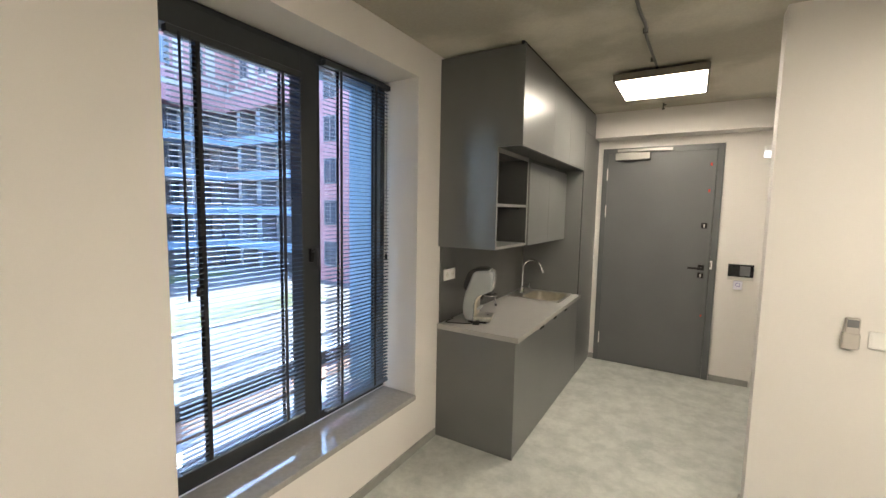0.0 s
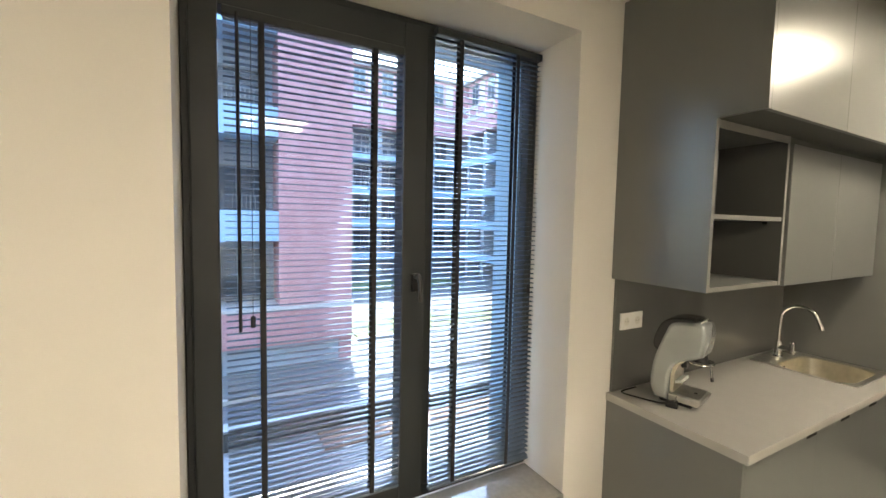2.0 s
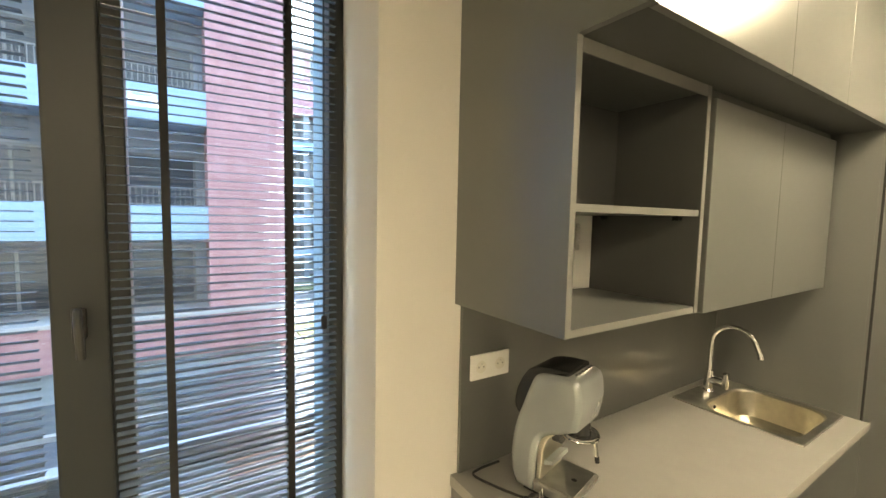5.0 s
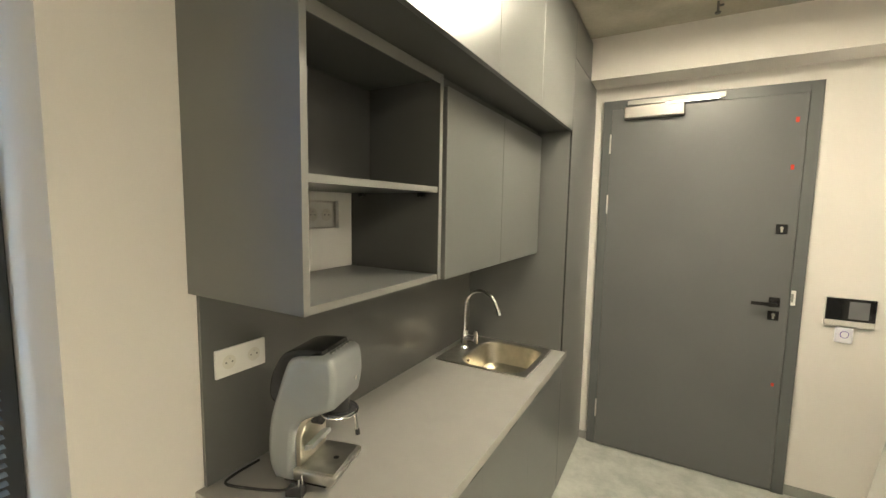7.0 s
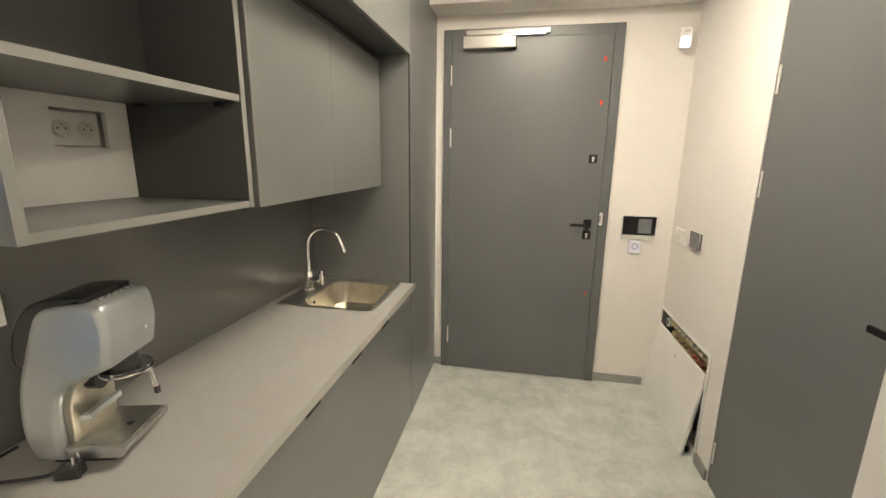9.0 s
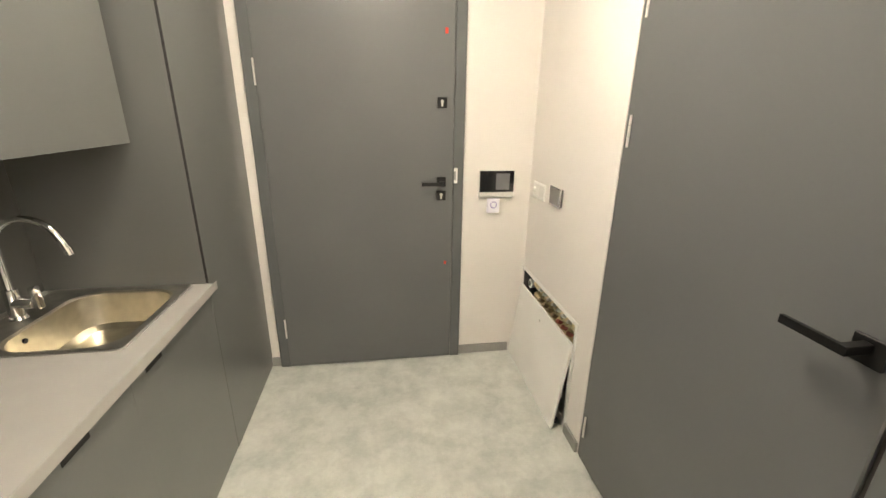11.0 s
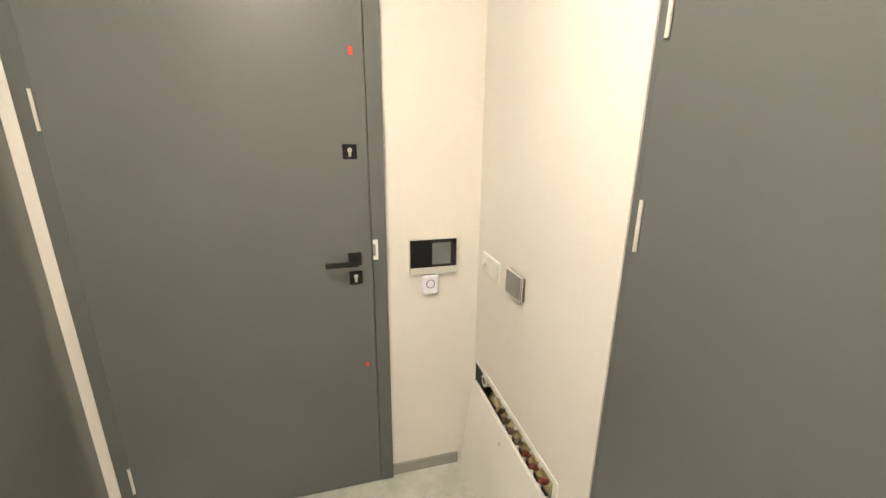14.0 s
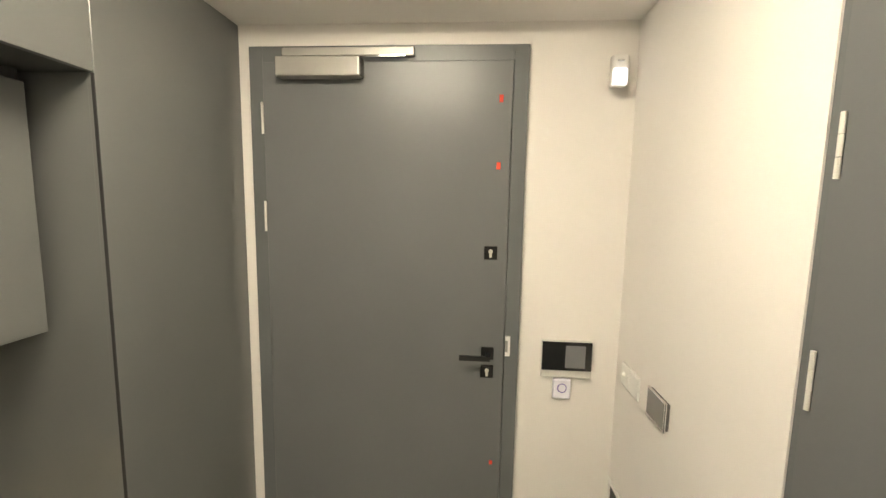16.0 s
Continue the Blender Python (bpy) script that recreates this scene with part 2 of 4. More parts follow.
def part(name, bm, mat, parent, label="", shade=False):
    at = middle(bm)
    ob = mesh_object(name, bm, mat, at, shade)
    ob.parent = parent
    ob.location = at - BASE[parent.name]
    BASE[ob.name] = at
    return tagged(ob, label)


def prism(points, z0, z1, bevel=0.0):
    """An outline in plan raised from z0 to z1, its edges broken."""
    bm = bmesh.new()
    lo = [bm.verts.new((x, y, z0)) for x, y in points]
    hi = [bm.verts.new((x, y, z1)) for x, y in points]
    bm.faces.new(lo), bm.faces.new(hi)
    for k in range(len(lo)):
        bm.faces.new((lo[k], lo[(k + 1) % len(lo)], hi[(k + 1) % len(lo)], hi[k]))
    bmesh.ops.recalc_face_normals(bm, faces=bm.faces[:])
    if bevel:
        bmesh.ops.bevel(bm, geom=bm.edges[:], offset=bevel, segments=2, affect="EDGES", profile=0.6)
    return bm


def plate_with_hole(outer, hole, z0, z1):
    """A flat plate (x0, x1, y0, y1) with one rectangular hole, as one connected mesh."""
    bm = bmesh.new()
    rings = []
    for x0, x1, y0, y1 in (outer, hole):
        for z in (z0, z1):
            rings.append([bm.verts.new((x, y, z)) for x, y in ((x0, y0), (x1, y0), (x1, y1), (x0, y1))])
    lo, up, hlo, hup = rings
    for a, b in ((up, hup), (lo, hlo), (lo, up), (hlo, hup)):
        for k in range(4):
            bm.faces.new((a[k], a[(k + 1) % 4], b[(k + 1) % 4], b[k]))
    bmesh.ops.recalc_face_normals(bm, faces=bm.faces[:])
    return bm


# ---- the large structure ----
WX, DY, RX, CZ = -1.385, 4.62, 0.735, 2.63
Y0, Y1, Z0, Z1 = 0.58, 2.04, 0.40, 2.43

solid("floor", boxes((-1.385, 3.6, -3.0, 2.625, -0.2, 0), (-1.385, 0.735, 2.625, 4.62, -0.2, 0), (0.735, 3.6, 2.625, 4.62, -0.2, -0.004)), FLOORING, "light grey mottled concrete-look vinyl floor", "floor", "structure")
solid("ceiling", boxes((-1.385, 3.6, -3.0, 4.62, CZ, CZ + 0.2)), CONCRETE, "raw grey concrete ceiling with stains", "ceiling", "structure")
solid("wall_west", boxes((-1.95, WX, -3.2, Y0, -0.2, CZ + 0.2), (-1.95, WX, Y1, 4.8, -0.2, CZ + 0.2), (-1.95, WX, Y0, Y1, -0.2, Z0 - 0.035), (-1.95, WX, Y0, Y1, Z1, CZ + 0.2)), WALL, "smooth white painted wall with a deep window opening", "wall", "structure")
solid("wall_north", boxes((WX, -0.744, DY, 4.8, -0.2, CZ + 0.2), (0.336, 3.6, DY, 4.8, -0.2, CZ + 0.2), (-0.744, 0.336, DY, 4.8, 2.296, CZ + 0.2), (-0.744, 0.336, 4.70, 4.8, -0.2, 2.296)), WALL, "smooth white painted wall round the entrance door", "wall", "structure")
solid("beam", boxes((WX, RX, 4.41, DY, 2.385, CZ)), WALL, "white painted beam under the ceiling over the entrance door", "beam", "structure")
solid("wall_east", boxes((RX, 0.885, 2.625, 2.735, 0, CZ), (RX, 0.885, 3.739, 3.90, 0, CZ), (RX, 0.885, 2.735, 3.739, 2.125, CZ), (RX, 0.885, 3.90, 4.60, 0.57, CZ), (RX, 0.885, 3.90, 4.60, 0, 0.05), (RX, 0.885, 4.60, DY, 0, CZ), (0.84, 0.885, 2.735, 3.739, 0, 2.125), (0.86, 0.885, 3.90, 4.60, 0.05, 0.57)), WALL, "smooth white painted corridor wall", "wall", "structure")
solid("wall_partition", boxes((0.44, 3.6, 2.505, 2.625, 0, CZ)), WALL, "smooth white painted partition wall end", "wall", "structure")
solid("wall_south", boxes((-1.95, 3.8, -3.2, -3.0, -0.2, CZ + 0.2)), WALL, "plain white painted wall", "wall", "structure")
solid("wall_far_east", boxes((3.6, 3.8, -3.0, 4.8, -0.2, CZ + 0.2)), WALL, "plain white painted wall", "wall", "structure")

sk = boxes((WX, WX + 0.012, -3.0, 2.285, 0, 0.055), (-0.797, -0.748, DY - 0.012, DY, 0, 0.055), (0.34, 0.66, DY - 0.012, DY, 0, 0.055), (RX - 0.012, RX, 3.742, 3.872, 0, 0.055), (0.428, 3.6, 2.493, 2.505, 0, 0.055), (0.428, 0.44, 2.505, 2.625, 0, 0.055))
solid("baseboard", sk, SKIRT, "low grey baseboard along the walls", "baseboard", "structure")


# ---- window with its blinds ----
def ring(x0, x1, ya, yb, za, zb, w, wb=None, wt=None, wr=None):
    """Four bars round an opening: w left, wr right, wt top, wb bottom."""
    wb, wt, wr = wb or w, wt or w, wr or w
    return [(x0, x1, ya, ya + w, za, zb), (x0, x1, yb - wr, yb, za, zb), (x0, x1, ya + w, yb - wr, zb - wt, zb), (x0, x1, ya + w, yb - wr, za, za + wb)]


window = thing("window_1", (-1.68, 1.31, Z0), "anthracite two-part window with dark venetian blinds", "window", "structure")
part("window_frame", boxes(*ring(-1.73, -1.65, Y0 + 0.002, Y1 - 0.002, Z0 + 0.002, Z1 - 0.002, 0.05, 0.05, 0.055, 0.045), (-1.73, -1.65, 1.42, 1.486, Z0 + 0.052, Z1 - 0.057), bevel=0.003), WINFRAME, window)
sash = part("sash", boxes(*ring(-1.715, -1.625, 0.605, 1.445, 0.43, 2.395, 0.083, 0.07, 0.10, 0.108), bevel=0.006, segments=2), WINFRAME, window)
part("glass_pane", boxes((-1.705, -1.695, 0.688, 1.337, 0.50, 2.295)), GLASS, window).visible_shadow = False
part("glass_pane", boxes((-1.705, -1.695, 1.486, 1.993, 0.452, 2.373)), GLASS, window).visible_shadow = False
part("handle", boxes((-1.625, -1.607, 1.376, 1.404, 1.325, 1.40), bevel=0.006, segments=2), BLACK, sash)
part("lever", tube(smooth_path([(-1.612, 1.39, 1.385), (-1.585, 1.392, 1.395), (-1.57, 1.395, 1.36), (-1.566, 1.398, 1.29)]), 0.009, 10), LEVER, sash, "grey metal window lever", True)
solid("window_sill", boxes((-1.65, -1.375, Y0, Y1, Z0 - 0.035, Z0 - 0.002), bevel=0.003), SILLSTONE, "polished grey stone window sill", "window sill", "structure")
solid("outer_sill", boxes((-2.0, -1.73, Y0, Y1, Z0 - 0.035, Z0 - 0.012), bevel=0.003), ALU, "pale metal sill outside the window", "window sill", "structure")


def blind(ya, yb, ztop, zbot, x, tapes, wand, tilt, label):
    """A venetian blind: head rail, slats, ladder tapes, bottom rail."""
    b = thing("venetian_blind", (x, (ya + yb) / 2, zbot), label, "blind", group="window blinds")
    part("head_rail", boxes((x - 0.016, x + 0.016, ya, yb, ztop - 0.03, ztop), bevel=0.003), WINFRAME, b)
    part("bottom_rail", boxes((x - 0.013, x + 0.013, ya, yb, zbot, zbot + 0.012), bevel=0.003), SLAT, b)
    for y in tapes:
        for dx in (-0.0145, 0.0145):
            part("ladder_tape", boxes((x + dx - 0.0006, x + dx + 0.0006, y - 0.009, y + 0.009, zbot + 0.012, ztop - 0.03)), TAPE, b)
    if wand:
        part("tilt_wand", cyl((x + 0.024, wand, ztop - 0.02), (x + 0.024, wand + 0.002, 1.235), 0.0055, n=8), TAPE, b)
        part("cord", cyl((x + 0.022, wand + 0.04, ztop - 0.02), (x + 0.022, wand + 0.04, 1.285), 0.0012, n=6), TAPE, b)
        part("cord_knob", boxes((x + 0.016, x + 0.028, wand + 0.032, wand + 0.048, 1.245, 1.285), bevel=0.003), TAPE, b)
    else:
        part("cord", cyl((x + 0.022, yb - 0.045, ztop - 0.02), (x + 0.022, yb - 0.045, 1.33), 0.0012, n=6), TAPE, b)
        part("cord_knob", boxes((x + 0.016, x + 0.028, yb - 0.053, yb - 0.037, 1.29, 1.33), bevel=0.003), TAPE, b)
    step, z, mesh = 0.0222, zbot + 0.022, None
    k = 0
    while z < ztop - 0.036:
        if mesh is None:
            bm = bmesh.new()
            prof = [(-0.0125, -0.0012), (-0.006, 0.0006), (0, 0.0012), (0.006, 0.0006), (0.0125, -0.0012)]
            rows = [[bm.verts.new((px, yy, pz + dz)) for px, pz in prof] for yy in (ya + 0.003 - (ya + yb) / 2, yb - 0.003 - (ya + yb) / 2) for dz in (0, -0.0006)]
            for a, c in ((0, 2), (1, 3)):
                for i in range(4):
                    f = (rows[a][i], rows[a][i + 1], rows[c][i + 1], rows[c][i])
                    bm.faces.new(f if a == 1 else f[::-1])
            for i in (0, 4):
                bm.faces.new((rows[0][i], rows[1][i], rows[3][i], rows[2][i]))
            bmesh.ops.recalc_face_normals(bm, faces=bm.faces[:])
            mesh = bpy.data.meshes.new("slat")
            bm.to_mesh(mesh)
            bm.free()
            mesh.materials.append(SLAT)
        s = new("slat", mesh)
        s.parent = b
        s.matrix_basis = pose(0, 0, z - zbot, 0, tilt + 1.5 * noise.noise((k * 0.31, ya, 0)), 0.15 * noise.noise((k * 0.7, 3.1, ya)))
        z += step
        k += 1
    return b


blind(0.70, 1.325, 2.283, 0.515, -1.607, (0.815, 1.208), 0.742, -2.0, "dark grey venetian blind, lowered with open slats, on the opening sash")
blind(1.452, 1.995, 2.385, 0.47, -1.585, (1.567, 1.857), 0, 6.0, "dark grey venetian blind, lowered with open slats, on the fixed pane")

# ---- kitchen ----
KX, KY, KE = -0.797, 2.30, 3.965     # front plane, near side, end of the recess
BX = WX + 0.014                      # face of the splashback
side = thing("kitchen_side_panel", (-1.1, KY, 0), "dark grey laminate end panel of the wall cabinets", "panel")
bm = bmesh.new()
prof = [(WX, 1.366), (-0.96, 1.366), (-0.96, 2.018), (KX, 2.018), (KX, 2.612), (WX, 2.612)]
a = [bm.verts.new((px, KY, pz)) for px, pz in prof]
c = [bm.verts.new((px, KY + 0.018, pz)) for px, pz in prof]
bm.faces.new(a), bm.faces.new(c[::-1])
for i in range(6):
    bm.faces.new((a[i], a[(i + 1) % 6], c[(i + 1) % 6], c[i]))
bmesh.ops.recalc_face_normals(bm, faces=bm.faces[:])
part("panel_board", bm, LAMINATE, side)
part("edge_strip", boxes((-0.96, -0.958, KY, KY + 0.018, 1.366, 2.018)), EDGE, side)

solid("splashback", boxes((WX + 0.002, BX, KY + 0.02, KE, 0.822, 1.366)), SPLASH, "dark grey laminate splashback behind the worktop", "splashback", "structure")

top = thing("upper_cupboard", (-1.09, 3.13, 2.018), "dark grey handleless cupboard reaching up to the ceiling", "cabinet")
part("carcass", boxes((WX + 0.004, KX - 0.02, KY + 0.019, 4.405, 2.018, 2.60)), LAMINATE_SHADED, top)
for ya, yb in ((KY + 0.0, 2.94), (2.9412, 3.40), (3.4012, KE)):
    part("door", boxes((KX - 0.018, KX, ya + (0.019 if ya == KY else 0), yb, 2.016, 2.606), bevel=0.001), LAMINATE, top)
# dark strip drawn for the shaded gap between doors and ceiling
part("top_shadow_gap", boxes((KX - 0.03, KX - 0.012, KY, 4.405, 2.607, CZ - 0.001)), DARKGAP, top)

shelf = thing("open_wall_shelf", (-1.15, 2.59, 1.366), "open dark grey wall shelf with one middle board, empty", "shelf")
part("bottom_board", boxes((WX + 0.003, -0.962, KY + 0.019, 2.855, 1.366, 1.384)), LAMINATE, shelf)
part("bottom_edge_strip", boxes((-0.962, -0.96, KY + 0.019, 2.855, 1.366, 1.384)), EDGE, shelf)
part("middle_board", boxes((WX + 0.003, -0.965, KY + 0.019, 2.855, 1.648, 1.666)), LAMINATE, shelf)
part("middle_edge_strip", boxes((-0.965, -0.963, KY + 0.019, 2.855, 1.648, 1.666)), EDGE, shelf)
part("top_board", boxes((WX + 0.003, -0.962, KY + 0.019, 2.855, 1.998, 2.016)), LAMINATE_SHADED, shelf)
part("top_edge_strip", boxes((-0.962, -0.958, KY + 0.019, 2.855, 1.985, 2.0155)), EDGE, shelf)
part("back_board", boxes((-1.256, -1.24, KY + 0.019, 2.855, 1.667, 1.997)), LAMINATE_SHADED, shelf)
board = plate_with_hole((KY + 0.019, 2.855, 1.385, 1.647), (2.652, 2.79, 1.524, 1.617), -1.34, -1.325)
for v in board.verts:
    v.co = (v.co.z, v.co.x, v.co.y)
bmesh.ops.recalc_face_normals(board, faces=board.faces[:])
part("white_back_board", board, WHITEBOARD, shelf, "white back board with a cut-out for the sockets")
part("divider", boxes((WX + 0.003, -0.96, 2.856, 2.874, 1.366, 2.016)), LAMINATE_SHADED, shelf)
part("edge_strip", boxes((-0.96, -0.958, 2.856, 2.874, 1.366, 2.016)), EDGE, shelf)
for x in (-1.27, -1.02):
    for y in (KY + 0.028, 2.846):
        part("shelf_bracket", boxes((x - 0.012, x + 0.012, y - 0.009, y + 0.009, 1.634, 1.648), bevel=0.003), BLACK, shelf)

wallcab = thing("wall_cupboard", (-1.15, 3.38, 1.366), "dark grey handleless wall cupboard with two doors", "cabinet")
part("carcass", boxes((WX + 0.003, -0.972, 2.876, 3.94, 1.368, 2.016)), LAMINATE_SHADED, wallcab)
for ya, yb in ((2.889, 3.3855), (3.3865, 3.935)):
    part("door", boxes((-0.97, -0.95, ya, yb, 1.362, 1.985), bevel=0.0012), LAMINATE, wallcab)

tall = thing("tall_cupboard", (-1.09, 4.29, 0), "tall dark grey cupboard beside the entrance door", "cabinet")
part("side_panel", boxes((WX + 0.003, KX - 0.019, KE, KE + 0.018, 0, 2.016)), LAMINATE, tall)
part("panel_lip", boxes((KX - 0.0188, KX - 0.009, KE, KE + 0.0028, 0.005, 2.016)), LAMINATE, tall)
part("shadow_gap", boxes((KX - 0.0089, KX - 0.001, KE + 0.0002, KE + 0.0028, 0.823, 2.014)), DARKGAP, tall)
part("door", boxes((KX - 0.018, KX, KE + 0.003, 4.617, 0.005, 2.383), bevel=0.001), LAMINATE, tall)
part("carcass", boxes((WX + 0.003, KX - 0.02, KE + 0.019, 4.617, 0.0, 2.016)), LAMINATE_SHADED, tall)
part("top_door", boxes((KX - 0.018, KX, KE + 0.003, 4.407, 2.386, 2.606), bevel=0.001), LAMINATE, tall)


endp = thing("base_end_panel", (-1.09, KY, 0), "dark grey laminate end panel of the base cupboards", "panel")
part("panel_board", boxes((WX + 0.003, KX - 0.0015, KY, KY + 0.018, 0.004, 0.785)), LAMINATE, endp)
part("edge_strip", boxes((KX - 0.0015, KX, KY, KY + 0.018, 0.004, 0.785), bevel=0.0005), LAMINATE, endp)
part("foot_strip", boxes((WX + 0.003, KX - 0.002, KY + 0.002, KY + 0.016, 0, 0.004)), DARKGAP, endp, "dark gap at the floor")
for ya, yb, slot in ((KY + 0.0185, 2.8958, 2.845), (2.8962, 3.4008, 3.185), (3.4012, KE - 0.001, 3.52)):
    unit = thing("base_cupboard", (-1.09, (ya + yb) / 2, 0), "dark grey handleless base cupboard with a finger slot under the worktop", "cabinet", group="base cupboards")
    part("carcass", boxes((WX + 0.004, KX - 0.021, ya, yb, 0.0, 0.62)), LAMINATE_SHADED, unit)
    part("door", boxes((KX - 0.019, KX, ya, yb, 0.012, 0.784)), LAMINATE, unit)
    part("finger_slot", boxes((KX - 0.01, KX + 0.001, slot - 0.045, slot + 0.045, 0.752, 0.7845)), DARKGAP, unit)

SX0, SX1, SY0, SY1 = -1.222, -0.882, 3.518, 3.925    # sink bowl
WT = KX + 0.019
worktop = thing("worktop", (-1.08, 3.13, 0.786), "pale grey laminate kitchen worktop with a sink cut-out", "worktop")
part("board", plate_with_hole((WX + 0.004, WT - 0.002, KY - 0.004, KE - 0.001), (SX0, SX1, SY0, SY1), 0.786, 0.821), WORKTOP, worktop)
part("front_edge", boxes((WT - 0.002, WT, KY - 0.004, KE + 0.03, 0.786, 0.8205), bevel=0.0008), EDGE_PALE, worktop, "paler edge band")
part("side_edge", boxes((WX + 0.004, WT - 0.002, KY - 0.006, KY - 0.004, 0.786, 0.8205)), EDGE_PALE, worktop, "paler edge band")


def rounded(x0, x1, y0, y1, r, n=6):
    """Corner points of a rounded rectangle."""
    out = []
    for cx, cy, a0 in ((x1 - r, y1 - r, 0), (x0 + r, y1 - r, 90), (x0 + r, y0 + r, 180), (x1 - r, y0 + r, 270)):
        for k in range(n + 1):
            t = radians(a0 + 90 * k / n)
            out.append((cx + r * math.cos(t), cy + r * math.sin(t)))
    return out


def loft(loops, cap_end=True, cap_start=False):
    """Skin between closed loops of points of equal count."""
    bm = bmesh.new()
    rings = [[bm.verts.new(p) for p in loop] for loop in loops]
    for a, b in zip(rings, rings[1:]):
        for k in range(len(a)):
            bm.faces.new((a[k], a[(k + 1) % len(a)], b[(k + 1) % len(a)], b[k]))
    if cap_end:
        bm.faces.new(rings[-1])
    if cap_start:
        bm.faces.new(rings[0][::-1])
    bmesh.ops.recalc_face_normals(bm, faces=bm.faces[:])
    return bm


# ---- sink and tap ----
sink = thing("kitchen_sink", (-1.09, 3.725, 0.821), "small brushed steel inset sink, empty", "sink")
RIM = ((0.0, 0.012, 0.8215), (0.001, 0.012, 0.826), (0.003, 0.011, 0.8275), (0.007, 0.01, 0.8275), (0.010, 0.009, 0.825), (0.013, 0.008, 0.8238))
rim = [[(x, y, z) for x, y in rounded(-1.335 + d, -0.85 - d, 3.49 + d, 3.955 - d, r)] for d, r, z in RIM]
rim.append([(x, y, 0.8238) for x, y in rounded(SX0 - 0.006, SX1 + 0.006, SY0 - 0.006, SY1 + 0.006, 0.095)])
rim.append([(x, y, 0.8232) for x, y in rounded(SX0 - 0.004, SX1 + 0.004, SY0 - 0.004, SY1 + 0.004, 0.095)])
part("rim", loft(rim, False), STEEL, sink, "", True)
bowl = [[(x, y, z) for x, y in rounded(SX0 + d, SX1 - d, SY0 + d, SY1 - d, r)] for d, r, z in ((-0.004, 0.095, 0.8232), (0.004, 0.088, 0.817), (0.012, 0.08, 0.74), (0.022, 0.07, 0.705), (0.05, 0.05, 0.692))]
part("bowl", loft(bowl), BOWL, sink, "", True)
part("drain", cyl((-1.045, 3.73, 0.692), (-1.045, 3.73, 0.696), 0.035, n=24), CHROME, sink)
part("overflow", cyl((SX0 + 0.004, 3.64, 0.79), (SX0 + 0.012, 3.64, 0.789), 0.008, n=12), DARKGAP, sink)
tap = thing("kitchen_tap", (-1.285, 3.73, 0.825), "chrome swan-neck kitchen mixer tap", "tap")
part("foot", cyl((-1.285, 3.73, 0.8255), (-1.285, 3.73, 0.835), 0.026, 0.022, 24), CHROME, tap, "", True)
part("mixer_body", cyl((-1.285, 3.73, 0.835), (-1.285, 3.73, 0.925), 0.0205, 0.019, 24), CHROME, tap, "", True)
neck = [(-1.285, 3.73, 0.925), (-1.285, 3.73, 1.0), (-1.283, 3.73, 1.06)] + [(-1.19 - 0.093 * math.cos(radians(k)), 3.73, 1.062 + 0.093 * math.sin(radians(k))) for k in range(15, 166, 15)] + [(-1.09, 3.73, 1.062), (-1.083, 3.73, 1.042)]
part("spout", tube(neck, 0.0105, 16), CHROME, tap, "", True)
part("aerator", cyl((-1.088, 3.73, 1.06), (-1.082, 3.73, 1.036), 0.0125, n=16), CHROME, tap, "", True)
part("lever_hub", cyl((-1.285, 3.73, 0.88), (-1.218, 3.722, 0.88), 0.0185, n=20), CHROME, tap, "", True)
part("lever", boxes((-1.222, -1.198, 3.708, 3.734, 0.858, 0.936), bevel=0.008, segments=3), CHROME, tap)

# ---- coffee machine ----
COFFEE = Matrix.Translation((-1.078, 2.552, 0.8215)) @ pose(0, 0, 0, 0, 0, 15)


def profile(points, half, bevel, m=COFFEE):
    """A side outline (forward, up) given a width, with rounded edges."""
    bm = bmesh.new()
    a = [bm.verts.new(m @ Vector((u, -half, w))) for u, w in points]
    c = [bm.verts.new(m @ Vector((u, half, w))) for u, w in points]
    bm.faces.new(a), bm.faces.new(c[::-1])
    for k in range(len(a)):
        bm.faces.new((a[k], a[(k + 1) % len(a)], c[(k + 1) % len(a)], c[k]))
    bmesh.ops.recalc_face_normals(bm, faces=bm.faces[:])
    if bevel:
        ends = [e for e in bm.edges if (e.verts[0] in a) == (e.verts[1] in a) and (e.verts[0] in c) == (e.verts[1] in c)]
        bmesh.ops.bevel(bm, geom=ends, offset=bevel, segments=4, affect="EDGES", profile=0.5)
    return bm


def curve2(points, steps=4):
    return [(p.x, p.z) for p in smooth_path([(u, 0, w) for u, w in points], steps)]


coffee = thing("coffee_machine", (-1.2, 2.52, 0.8215), "silver-grey espresso machine with a black top, unplugged", "coffee machine")
outer = curve2([(-0.176, 0.016), (-0.194, 0.055), (-0.198, 0.11), (-0.188, 0.19), (-0.163, 0.27), (-0.141, 0.33), (-0.126, 0.36), (-0.1, 0.374), (-0.05, 0.381), (-0.008, 0.378), (0.01, 0.358), (0.015, 0.3), (0.004, 0.236)])
inner = curve2([(-0.045, 0.212), (-0.085, 0.194), (-0.108, 0.165), (-0.117, 0.11), (-0.119, 0.05)]) + [(-0.119, 0.016)]
part("housing", profile(outer + inner, 0.086, 0.016), COFFEE_GREY, coffee, "silver-grey plastic housing", True)
# inset support plate, its black stands in for the shadow under the machine
part("base", profile([(-0.16, 0.0), (-0.16, 0.022), (-0.03, 0.022), (-0.03, 0.0)], 0.064, 0.003), COFFEE_BLACK, coffee, "recessed base, black for the shade beneath", True)
